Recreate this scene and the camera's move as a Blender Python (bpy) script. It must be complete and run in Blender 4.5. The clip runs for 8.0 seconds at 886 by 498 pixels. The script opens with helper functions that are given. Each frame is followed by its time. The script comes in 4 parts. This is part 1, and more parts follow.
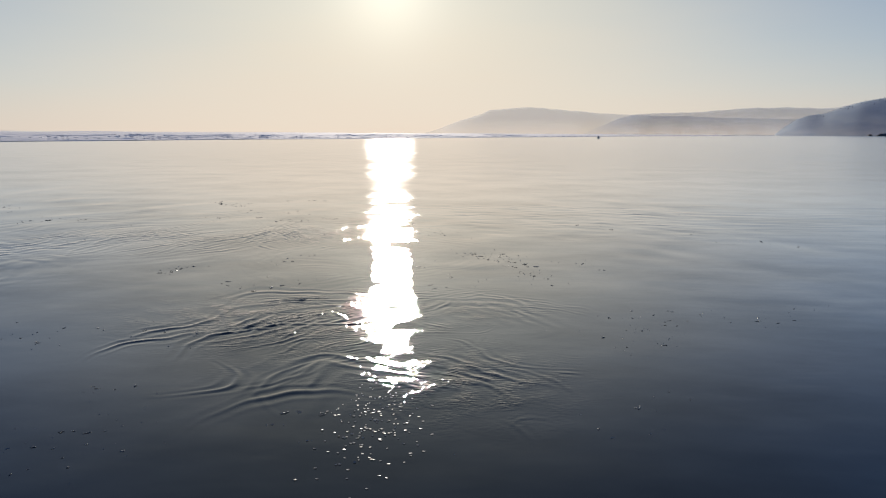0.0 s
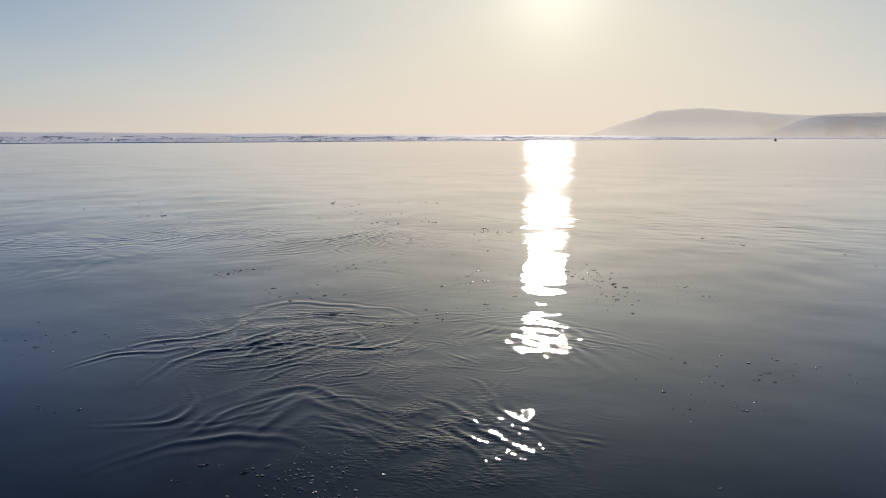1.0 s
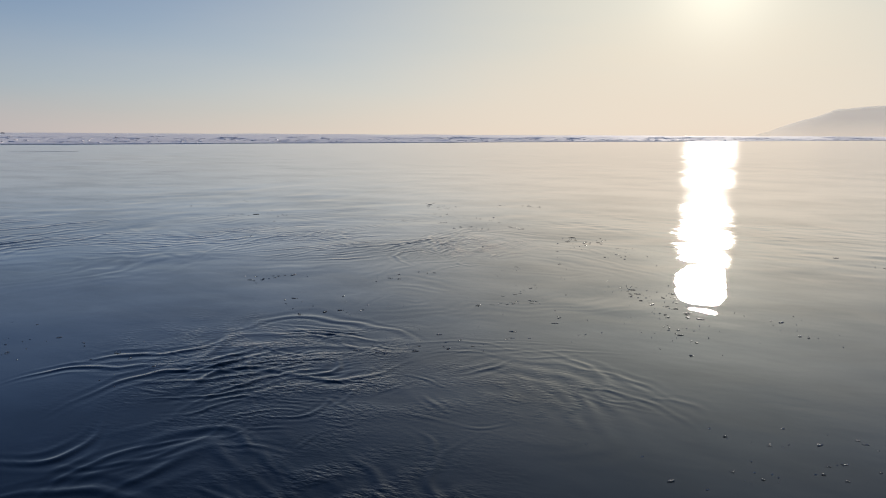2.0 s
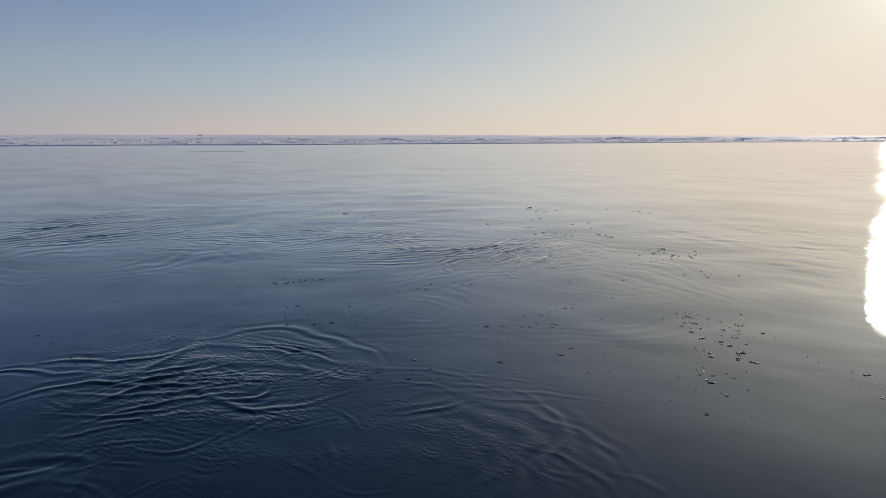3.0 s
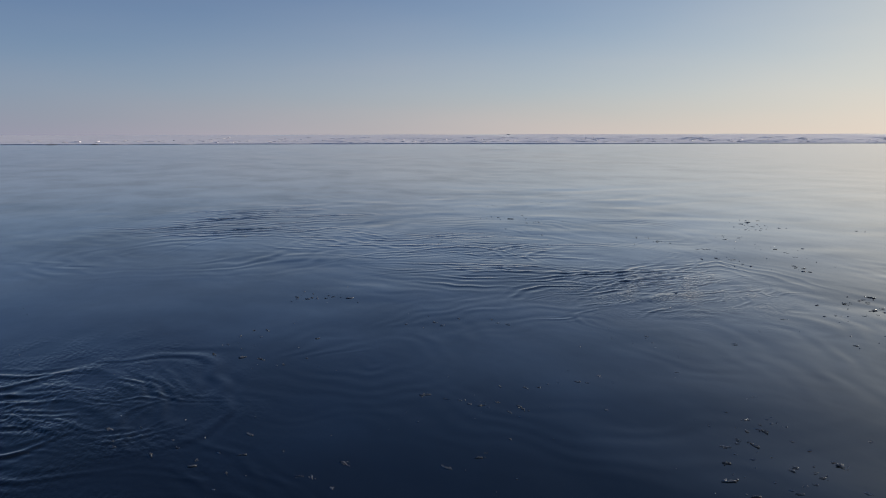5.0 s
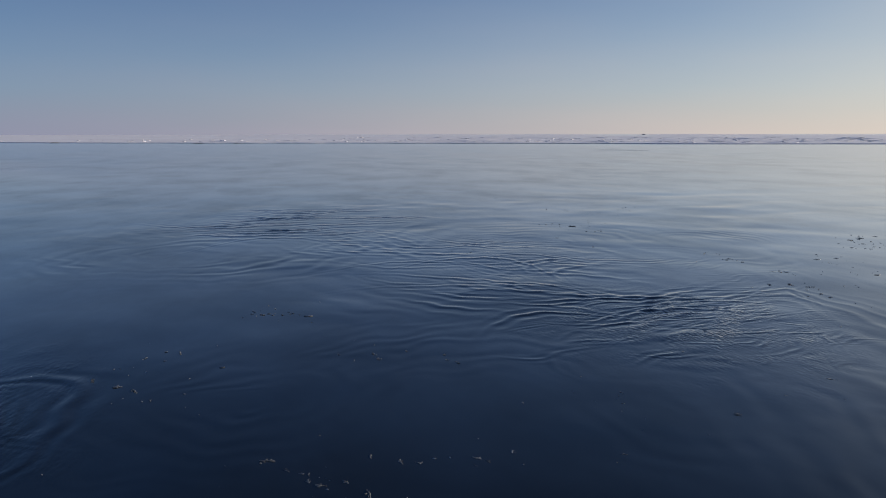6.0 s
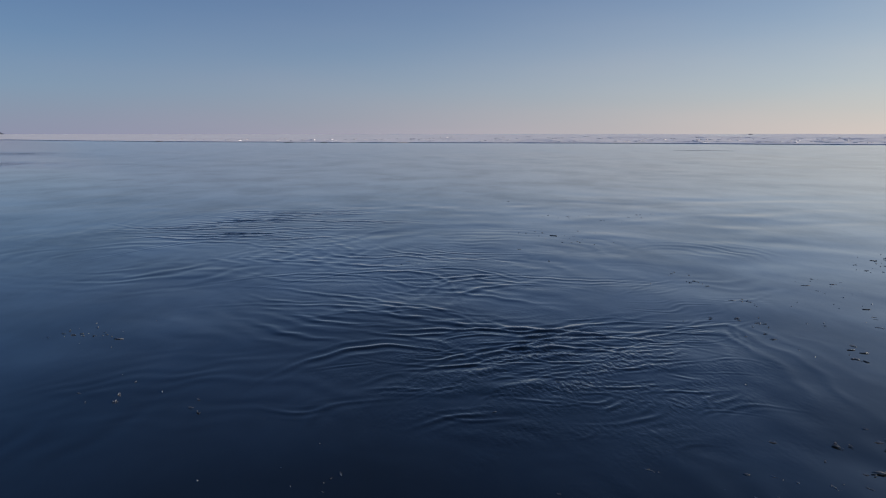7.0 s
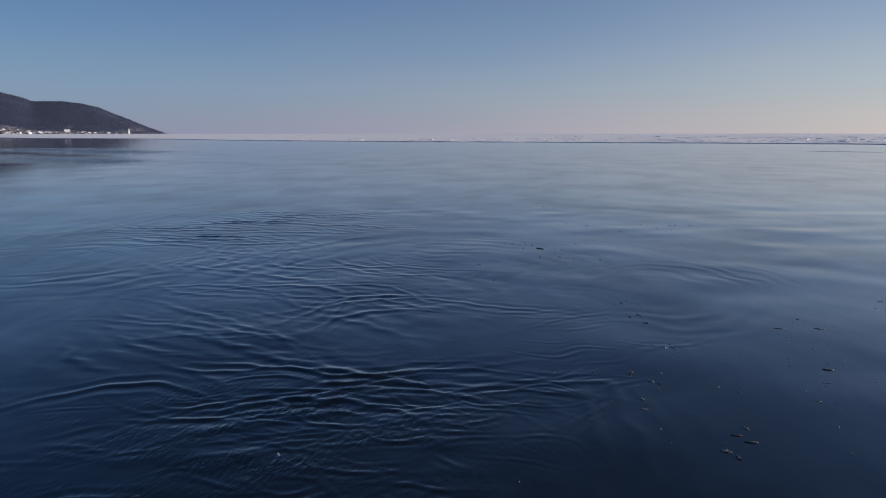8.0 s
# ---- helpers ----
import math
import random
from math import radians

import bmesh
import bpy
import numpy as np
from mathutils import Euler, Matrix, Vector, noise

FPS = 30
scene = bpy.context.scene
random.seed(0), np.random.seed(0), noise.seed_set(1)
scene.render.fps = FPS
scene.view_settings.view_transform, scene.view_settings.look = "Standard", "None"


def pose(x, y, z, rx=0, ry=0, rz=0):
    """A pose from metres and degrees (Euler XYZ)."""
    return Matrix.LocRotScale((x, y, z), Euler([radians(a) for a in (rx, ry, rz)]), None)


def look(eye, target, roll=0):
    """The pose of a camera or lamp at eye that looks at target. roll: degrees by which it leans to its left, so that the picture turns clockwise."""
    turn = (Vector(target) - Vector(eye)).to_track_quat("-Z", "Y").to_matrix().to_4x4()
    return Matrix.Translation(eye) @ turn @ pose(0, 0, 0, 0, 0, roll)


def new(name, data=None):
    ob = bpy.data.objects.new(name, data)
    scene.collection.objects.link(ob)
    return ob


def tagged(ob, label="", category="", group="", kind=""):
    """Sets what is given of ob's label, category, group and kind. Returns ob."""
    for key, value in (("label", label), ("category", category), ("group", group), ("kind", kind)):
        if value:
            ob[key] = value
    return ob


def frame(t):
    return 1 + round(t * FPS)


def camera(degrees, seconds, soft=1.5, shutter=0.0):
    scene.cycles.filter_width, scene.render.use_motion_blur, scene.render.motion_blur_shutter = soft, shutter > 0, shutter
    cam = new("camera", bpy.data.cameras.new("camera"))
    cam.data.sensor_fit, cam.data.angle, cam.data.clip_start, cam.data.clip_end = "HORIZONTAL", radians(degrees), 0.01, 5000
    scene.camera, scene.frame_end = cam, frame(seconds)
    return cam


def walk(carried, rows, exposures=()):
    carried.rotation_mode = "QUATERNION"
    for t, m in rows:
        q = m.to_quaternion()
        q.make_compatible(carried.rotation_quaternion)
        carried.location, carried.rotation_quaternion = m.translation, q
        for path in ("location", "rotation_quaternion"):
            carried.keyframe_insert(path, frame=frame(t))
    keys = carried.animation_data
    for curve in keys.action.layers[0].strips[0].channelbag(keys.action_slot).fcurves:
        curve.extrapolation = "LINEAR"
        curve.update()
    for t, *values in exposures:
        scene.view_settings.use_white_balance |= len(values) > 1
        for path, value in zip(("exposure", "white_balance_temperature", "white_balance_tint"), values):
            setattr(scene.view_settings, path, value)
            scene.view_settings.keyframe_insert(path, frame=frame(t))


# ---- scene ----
# ---------------------------------------------------------------- camera
cam = camera(66.6, 8.0, soft=1.1)
ROWS = (
    # seconds, x, y, z, tilt, lean, turn
    (0.0, 0.000, 0.001, 1.174, 80.25, -0.33, 0.02),
    (0.5, 0.323, 0.373, 1.153, 80.29, -0.33, 7.06),
    (1.0, 0.633, 0.775, 1.132, 80.36, -0.33, 13.28),
    (1.5, 0.891, 1.208, 1.121, 80.36, -0.33, 19.45),
    (3.0, 1.635, 2.593, 1.072, 80.40, -0.04, 39.16),
    (3.5, 1.768, 3.136, 1.059, 80.37, 0.02, 45.84),
    (4.0, 1.849, 3.693, 1.045, 80.36, 0.12, 52.31),
    (4.5, 1.891, 4.140, 1.040, 80.36, 0.12, 58.18),
    (6.0, 1.526, 5.653, 1.003, 80.35, 0.06, 75.22),
    (6.5, 1.347, 6.346, 0.997, 80.34, 0.02, 79.02),
    (7.0, 1.139, 7.051, 0.987, 80.32, 0.00, 83.14),
    (7.5, 0.848, 7.783, 0.980, 80.31, 0.02, 88.29),
    (8.0, 0.527, 8.462, 0.978, 80.29, 0.03, 93.83),
)
walk(cam, [(t, pose(x, y, z, tilt, lean, turn)) for t, x, y, z, tilt, lean, turn in ROWS],
     exposures=((0.0, -0.06), (1.5, -0.06), (3.5, -0.06), (4.5, -0.03), (6.5, 0.03), (8.0, 0.07)))

# ---------------------------------------------------------------- sky and sun
SUN_TURN, SUN_HEIGHT = 4.45, 11.5          # degrees left of +y, degrees over the horizon
toward_sun = Vector((-math.sin(radians(SUN_TURN)) * math.cos(radians(SUN_HEIGHT)),
                     math.cos(radians(SUN_TURN)) * math.cos(radians(SUN_HEIGHT)),
                     math.sin(radians(SUN_HEIGHT))))

world = bpy.data.worlds.new("winter_sky")
scene.world = world
world.use_nodes = True
wn, wl = world.node_tree.nodes, world.node_tree.links
wn.clear()
sky = wn.new("ShaderNodeTexSky")
sky.sky_type, sky.sun_disc = "NISHITA", False
sky.sun_elevation, sky.sun_rotation = radians(SUN_HEIGHT), radians(-SUN_TURN)
sky.altitude, sky.air_density, sky.dust_density, sky.ozone_density = 450, 1.0, 0.6, 3.0
SKY_STRENGTH = 0.10


def sky_math(op, a, b=None):
    node = wn.new("ShaderNodeMath")
    node.operation = op
    for i, v in enumerate((a, b)):
        if v is None:
            continue
        if isinstance(v, (int, float)):
            node.inputs[i].default_value = v
        else:
            wl.new(v, node.inputs[i])
    return node.outputs[0]


def sky_vector(op, a, b):
    node = wn.new("ShaderNodeVectorMath")
    node.operation = op
    for i, v in enumerate((a, b)):
        if isinstance(v, tuple):
            node.inputs[i].default_value = v
        else:
            wl.new(v, node.inputs[i])
    return node.outputs["Value"] if op == "DOT_PRODUCT" else node.outputs["Vector"]


def sky_mix(fac, a, b):
    node = wn.new("ShaderNodeMix")
    node.data_type = "RGBA"
    wl.new(fac, node.inputs["Factor"])
    for key, v in (("A", a), ("B", b)):
        socket = [i for i in node.inputs if i.name == key and i.type == "RGBA"][0]
        if isinstance(v, tuple):
            socket.default_value = (*v, 1)
        else:
            wl.new(v, socket)
    return [o for o in node.outputs if o.type == "RGBA"][0]


# winter air: the clear sky, a veil of thin high cloud that evens out the glare, and a layer of haze over the ice
way = wn.new("ShaderNodeTexCoord").outputs["Generated"]
split = wn.new("ShaderNodeSeparateXYZ")
wl.new(way, split.inputs[0])
rise = sky_math("MAXIMUM", split.outputs["Z"], 0.0)
to_sun = sky_math("MAXIMUM", sky_vector("DOT_PRODUCT", way, tuple(toward_sun)), 0.0)
facing = sky_math("MULTIPLY", sky_math("ADD", sky_vector("DOT_PRODUCT", way, tuple(toward_sun)), 1.0), 0.5)
clear_sky = sky_vector("MULTIPLY", sky.outputs["Color"], (0.48, 1.15, 1.74))
softened = sky_vector("DIVIDE", clear_sky, sky_vector("ADD", sky_vector("MULTIPLY", clear_sky, (0.065, 0.065, 0.06)), (1.0, 1.0, 1.0)))
# the clear sky deepens overhead
deepening = sky_math("POWER", 2.718, sky_math("MULTIPLY", sky_math("MAXIMUM", sky_math("SUBTRACT", rise, 0.06), 0.0), sky_math("SUBTRACT", sky_math("MULTIPLY", facing, 3.0), 7.6)))
softened = sky_mix(deepening, sky_vector("MULTIPLY", softened, (0.21, 0.45, 0.60)), softened)
thinning = sky_math("POWER", 2.718, sky_math("MULTIPLY", sky_math("POWER", rise, 2.0), -4.2))
wisps = wn.new("ShaderNodeTexNoise")
wisps.inputs["Scale"].default_value, wisps.inputs["Detail"].default_value = 2.2, 5.0
wl.new(sky_vector("MULTIPLY", way, (1.0, 1.0, 6.0)), wisps.inputs["Vector"])
streaks = sky_math("ADD", sky_math("MULTIPLY", wisps.outputs["Fac"], 0.34), 0.83)
veil_amount = sky_math("MULTIPLY", sky_math("MULTIPLY", sky_math("POWER", to_sun, 9.0), 1.08), sky_math("MULTIPLY", thinning, streaks))
veil = sky_mix(sky_math("POWER", to_sun, 45.0), (7.7, 7.35, 5.9), (8.5, 8.5, 7.3))
veiled = sky_mix(veil_amount, softened, veil)
haze_amount = sky_math("MULTIPLY", sky_math("POWER", 2.718, sky_math("MULTIPLY", rise, -6.0)), sky_math("MULTIPLY", streaks, 0.90))
haze_colour = sky_mix(sky_math("POWER", facing, 2.7), (2.42, 2.58, 3.85), (9.2, 7.6, 6.15))
air = sky_mix(haze_amount, veiled, haze_colour)
background = wn.new("ShaderNodeBackground")
background.inputs["Strength"].default_value = SKY_STRENGTH
sky_out = wn.new("ShaderNodeOutputWorld")
# the bright aureole that thin cloud puts round the sun
glow = sky_vector("SCALE", (0.8, 0.78, 0.65), (0, 0, 0))
glow.node.inputs["Scale"].default_value = 1.0
wl.new(sky_math("POWER", to_sun, 190.0), glow.node.inputs["Scale"])
air = sky_vector("ADD", air, glow)
core = sky_vector("SCALE", (2.0, 1.95, 1.6), (0, 0, 0))
wl.new(sky_math("POWER", to_sun, 520.0), core.node.inputs["Scale"])
air = sky_vector("ADD", air, core)
wl.new(air, background.inputs["Color"])
wl.new(background.outputs["Background"], sky_out.inputs["Surface"])

sun_data = bpy.data.lights.new("sun", "SUN")
sun_data.energy, sun_data.angle, sun_data.color = 5.0, radians(3.4), (1.0, 0.89, 0.77)
sun = new("sun", sun_data)
sun.matrix_world = look(toward_sun * 50, (0, 0, 0))

# ---------------------------------------------------------------- helpers


def mesh_from(name, verts, faces, smooth=False):
    me = bpy.data.meshes.new(name)
    me.from_pydata([tuple(v) for v in verts], [], faces)
    me.update()
    if smooth:
        me.polygons.foreach_set("use_smooth", [True] * len(me.polygons))
    return me


def part(name, me, material, parent=None, label=""):
    ob = new(name, me)
    if material and not me.materials:
        me.materials.append(material)
    if parent:
        ob.parent = parent
    return tagged(ob, label)


def ramp_of(nodes, stops):
    node = nodes.new("ShaderNodeValToRGB")
    while len(node.color_ramp.elements) < len(stops):
        node.color_ramp.elements.new(0.5)
    for el, (at, col) in zip(node.color_ramp.elements, stops):
        el.position, el.color = at, (*col, 1)
    return node


def material(name):
    mat = bpy.data.materials.new(name)
    mat.use_nodes = True
    return mat, mat.node_tree.nodes, mat.node_tree.links, mat.node_tree.nodes["Principled BSDF"]


def noise_node(nodes, links, scale, detail=4.0, rough=0.55, stretch=(1, 1, 1), turn=0.0, coords="Object"):
    tex = nodes.new("ShaderNodeTexCoord")
    mapping = nodes.new("ShaderNodeMapping")
    mapping.inputs["Scale"].default_value = stretch
    mapping.inputs["Rotation"].default_value = (0, 0, radians(turn))
    n = nodes.new("ShaderNodeTexNoise")
    n.inputs["Scale"].default_value = scale
    n.inputs["Detail"].default_value = detail
    n.inputs["Roughness"].default_value = rough
    links.new(tex.outputs[coords], mapping.inputs["Vector"])
    links.new(mapping.outputs["Vector"], n.inputs["Vector"])
    return n


# ---------------------------------------------------------------- materials


def water_material():
    mat, nodes, links, bsdf = material("lake_water")
    tint = noise_node(nodes, links, 0.6, 3)
    colour = ramp_of(nodes, [(0.3, (0.0055, 0.006, 0.0045)), (0.7, (0.010, 0.0105, 0.008))])
    links.new(tint.outputs["Fac"], colour.inputs["Fac"])
    # calm slicks and faintly ruffled streaks
    streak = noise_node(nodes, links, 0.11, 4, 0.6, (1.0, 2.6, 1.0), -35)
    gloss = nodes.new("ShaderNodeMapRange")
    gloss.inputs["From Min"].default_value, gloss.inputs["From Max"].default_value = 0.35, 0.7
    gloss.inputs["To Min"].default_value, gloss.inputs["To Max"].default_value = 0.03, 0.055
    links.new(streak.outputs["Fac"], gloss.inputs["Value"])
    # the open lake beyond the sheltered cove is rougher
    place = nodes.new("ShaderNodeTexCoord")
    reach = nodes.new("ShaderNodeVectorMath")
    reach.operation = "LENGTH"
    from_cove = nodes.new("ShaderNodeVectorMath")
    from_cove.operation = "SUBTRACT"
    from_cove.inputs[1].default_value = (-0.5, 5.0, 0.0)
    links.new(place.outputs["Object"], from_cove.inputs[0])
    links.new(from_cove.outputs["Vector"], reach.inputs[0])
    open_lake = nodes.new("ShaderNodeMapRange")
    open_lake.inputs["From Min"].default_value, open_lake.inputs["From Max"].default_value = 0.0, 40.0
    open_lake.inputs["To Min"].default_value, open_lake.inputs["To Max"].default_value = 0.0, 1.0
    links.new(reach.outputs["Value"], open_lake.inputs["Value"])
    growing = ramp_of(nodes, [(0.03, (0.0, 0.0, 0.0)), (0.10, (0.062, 0.062, 0.062)), (0.20, (0.105, 0.105, 0.105)),
                              (0.45, (0.128, 0.128, 0.128)), (1.0, (0.145, 0.145, 0.145))])
    links.new(open_lake.outputs["Result"], growing.inputs["Fac"])
    rough = nodes.new("ShaderNodeMath")
    rough.operation = "ADD"
    # but it stays smooth in the lee of the wooded hill
    lee = nodes.new("ShaderNodeAttribute")
    lee.attribute_name = "lee"
    exposed = nodes.new("ShaderNodeMath")
    exposed.operation = "MULTIPLY_ADD"
    exposed.inputs[1].default_value, exposed.inputs[2].default_value = -0.75, 1.0
    links.new(lee.outputs["Fac"], exposed.inputs[0])
    windy = nodes.new("ShaderNodeMath")
    windy.operation = "MULTIPLY"
    links.new(growing.outputs["Color"], windy.inputs[0])
    links.new(exposed.outputs[0], windy.inputs[1])
    links.new(gloss.outputs["Result"], rough.inputs[0])
    links.new(windy.outputs[0], rough.inputs[1])
    # wavelets: long soft ones and fine ones
    soft_wave = noise_node(nodes, links, 1.7, 2, 0.5, (1.0, 2.2, 1.0), 25)
    fine_wave = noise_node(nodes, links, 14.0, 2, 0.5, (1.0, 1.8, 1.0), 40)
    first = nodes.new("ShaderNodeBump")
    first.inputs["Strength"].default_value, first.inputs["Distance"].default_value = 1.0, 0.0013
    links.new(soft_wave.outputs["Fac"], first.inputs["Height"])
    second = nodes.new("ShaderNodeBump")
    second.inputs["Strength"].default_value, second.inputs["Distance"].default_value = 1.0, 0.00018
    links.new(fine_wave.outputs["Fac"], second.inputs["Height"])
    links.new(first.outputs["Normal"], second.inputs["Normal"])
    # ripples under a breath of wind
    ruffle = nodes.new("ShaderNodeAttribute")
    ruffle.attribute_name = "ruffle"
    crisp = noise_node(nodes, links, 5.0, 2, 0.5, (1.0, 2.4, 1.0), 55)
    crest = nodes.new("ShaderNodeMath")
    crest.operation = "PINGPONG"
    crest.inputs[1].default_value = 0.22
    links.new(crisp.outputs["Fac"], crest.inputs[0])
    amount = nodes.new("ShaderNodeMath")
    amount.operation = "MULTIPLY"
    links.new(crest.outputs[0], amount.inputs[0])
    links.new(ruffle.outputs["Fac"], amount.inputs[1])
    third = nodes.new("ShaderNodeBump")
    third.inputs["Strength"].default_value, third.inputs["Distance"].default_value = 1.0, 0.035
    links.new(amount.outputs[0], third.inputs["Height"])
    links.new(second.outputs["Normal"], third.inputs["Normal"])
    # small sharp ripples where the water was just stirred
    churn = nodes.new("ShaderNodeAttribute")
    churn.attribute_name = "churn"
    small = noise_node(nodes, links, 26.0, 2, 0.5, (1.0, 2.2, 1.0), -40)
    small_amount = nodes.new("ShaderNodeMath")
    small_amount.operation = "MULTIPLY"
    links.new(small.outputs["Fac"], small_amount.inputs[0])
    links.new(churn.outputs["Fac"], small_amount.inputs[1])
    fourth = nodes.new("ShaderNodeBump")
    fourth.inputs["Strength"].default_value, fourth.inputs["Distance"].default_value = 1.0, 0.0045
    links.new(small_amount.outputs[0], fourth.inputs["Height"])
    links.new(third.outputs["Normal"], fourth.inputs["Normal"])
    # the mirror of the surface, raised above plain water to brighten the reflections
    face = nodes.new("ShaderNodeFresnel")
    face.inputs["IOR"].default_value = 1.333
    links.new(fourth.outputs["Normal"], face.inputs["Normal"])
    through_one = nodes.new("ShaderNodeMath")
    through_one.operation = "SUBTRACT"
    through_one.inputs[0].default_value = 1.0
    links.new(face.outputs["Fac"], through_one.inputs[1])
    not_mirrored = nodes.new("ShaderNodeMath")
    not_mirrored.operation = "POWER"
    # noise mottles the reflections lighter and darker in patches
    mirror_mottle = noise_node(nodes, links, 0.5, 5, 0.6, (1.0, 1.5, 1.0), 30)
    layers = nodes.new("ShaderNodeMapRange")
    layers.inputs["From Min"].default_value, layers.inputs["From Max"].default_value = 0.36, 0.62
    layers.inputs["To Min"].default_value, layers.inputs["To Max"].default_value = 1.32, 1.88
    links.new(mirror_mottle.outputs["Fac"], layers.inputs["Value"])
    # and the raise grows with x and y, brightening reflections away from the hill
    bay = nodes.new("ShaderNodeVectorMath")
    bay.operation = "DOT_PRODUCT"
    bay.inputs[1].default_value = (1.0, 0.8, 0.0)
    links.new(place.outputs["Object"], bay.inputs[0])
    mirror_rise = nodes.new("ShaderNodeMapRange")
    mirror_rise.inputs["From Min"].default_value, mirror_rise.inputs["From Max"].default_value = -3.0, 7.0
    mirror_rise.inputs["To Min"].default_value, mirror_rise.inputs["To Max"].default_value = -0.30, 0.22
    links.new(bay.outputs["Value"], mirror_rise.inputs["Value"])
    mirror_power = nodes.new("ShaderNodeMath")
    mirror_power.operation = "ADD"
    links.new(layers.outputs["Result"], mirror_power.inputs[0])
    links.new(mirror_rise.outputs["Result"], mirror_power.inputs[1])
    links.new(mirror_power.outputs[0], not_mirrored.inputs[1])
    links.new(through_one.outputs[0], not_mirrored.inputs[0])
    mirror = nodes.new("ShaderNodeBsdfGlossy")
    mirror.distribution = "BECKMANN"
    mirror.inputs["Color"].default_value = (1.0, 0.98, 0.99, 1)
    links.new(rough.outputs[0], mirror.inputs["Roughness"])
    links.new(fourth.outputs["Normal"], mirror.inputs["Normal"])
    depth = nodes.new("ShaderNodeBsdfDiffuse")
    links.new(colour.outputs["Color"], depth.inputs["Color"])
    both = nodes.new("ShaderNodeMixShader")
    links.new(not_mirrored.outputs[0], both.inputs["Fac"])
    links.new(mirror.outputs["BSDF"], both.inputs[1])
    links.new(depth.outputs["BSDF"], both.inputs[2])
    links.new(both.outputs["Shader"], nodes["Material Output"].inputs["Surface"])
    nodes.remove(bsdf)
    return mat


def snow_material():
    mat, nodes, links, bsdf = material("wind_packed_snow")
    n = noise_node(nodes, links, 0.05, 6, 0.65, (1, 1, 1))
    colour = ramp_of(nodes, [(0.35, (0.88, 0.85, 0.84)), (0.62, (0.97, 0.94, 0.93))])
    links.new(n.outputs["Fac"], colour.inputs["Fac"])
    links.new(colour.outputs["Color"], bsdf.inputs["Base Color"])
    bsdf.inputs["Roughness"].default_value = 0.9
    bsdf.inputs["Specular IOR Level"].default_value = 0.2
    bump_tex = noise_node(nodes, links, 0.8, 5, 0.6)
    bump = nodes.new("ShaderNodeBump")
    bump.inputs["Strength"].default_value, bump.inputs["Distance"].default_value = 0.6, 0.05
    links.new(bump_tex.outputs["Fac"], bump.inputs["Height"])
    links.new(bump.outputs["Normal"], bsdf.inputs["Normal"])
    return mat


def shelf_ice_material():
    mat, nodes, links, bsdf = material("broken_lake_ice")
    n = noise_node(nodes, links, 1.4, 5, 0.6)
    colour = ramp_of(nodes, [(0.35, (0.54, 0.51, 0.51)), (0.65, (0.88, 0.84, 0.83))])
    links.new(n.outputs["Fac"], colour.inputs["Fac"])
    links.new(colour.outputs["Color"], bsdf.inputs["Base Color"])
    bsdf.inputs["Roughness"].default_value = 0.65
    return mat


def wet_edge_material():
    mat, nodes, links, bsdf = material("wet_ice_edge")
    n = noise_node(nodes, links, 0.7, 4)
    colour = ramp_of(nodes, [(0.4, (0.24, 0.215, 0.205)), (0.65, (0.48, 0.44, 0.42))])
    links.new(n.outputs["Fac"], colour.inputs["Fac"])
    links.new(colour.outputs["Color"], bsdf.inputs["Base Color"])
    bsdf.inputs["Roughness"].default_value = 0.3
    return mat


def chip_material():
    """Scraps of rimed new ice: pale, rough above, and letting some of the light through."""
    mat, nodes, links, bsdf = material("floating_ice")
    info = nodes.new("ShaderNodeObjectInfo")
    colour = ramp_of(nodes, [(0.0, (0.16, 0.165, 0.17)), (0.5, (0.27, 0.275, 0.28)), (1.0, (0.46, 0.46, 0.465))])
    links.new(info.outputs["Random"], colour.inputs["Fac"])
    links.new(colour.outputs["Color"], bsdf.inputs["Base Color"])
    bsdf.inputs["Roughness"].default_value = 0.35
    bsdf.inputs["IOR"].default_value = 1.31
    bump_tex = noise_node(nodes, links, 90, 3)
    bump = nodes.new("ShaderNodeBump")
    bump.inputs["Strength"].default_value, bump.inputs["Distance"].default_value = 0.6, 0.002
    links.new(bump_tex.outputs["Fac"], bump.inputs["Height"])
    links.new(bump.outputs["Normal"], bsdf.inputs["Normal"])
    inside = nodes.new("ShaderNodeBsdfTranslucent")
    links.new(colour.outputs["Color"], inside.inputs["Color"])
    both = nodes.new("ShaderNodeMixShader")
    both.inputs["Fac"].default_value = 0.4
    links.new(bsdf.outputs["BSDF"], both.inputs[1])
    links.new(inside.outputs["BSDF"], both.inputs[2])
    links.new(both.outputs["Shader"], nodes["Material Output"].inputs["Surface"])
    return mat


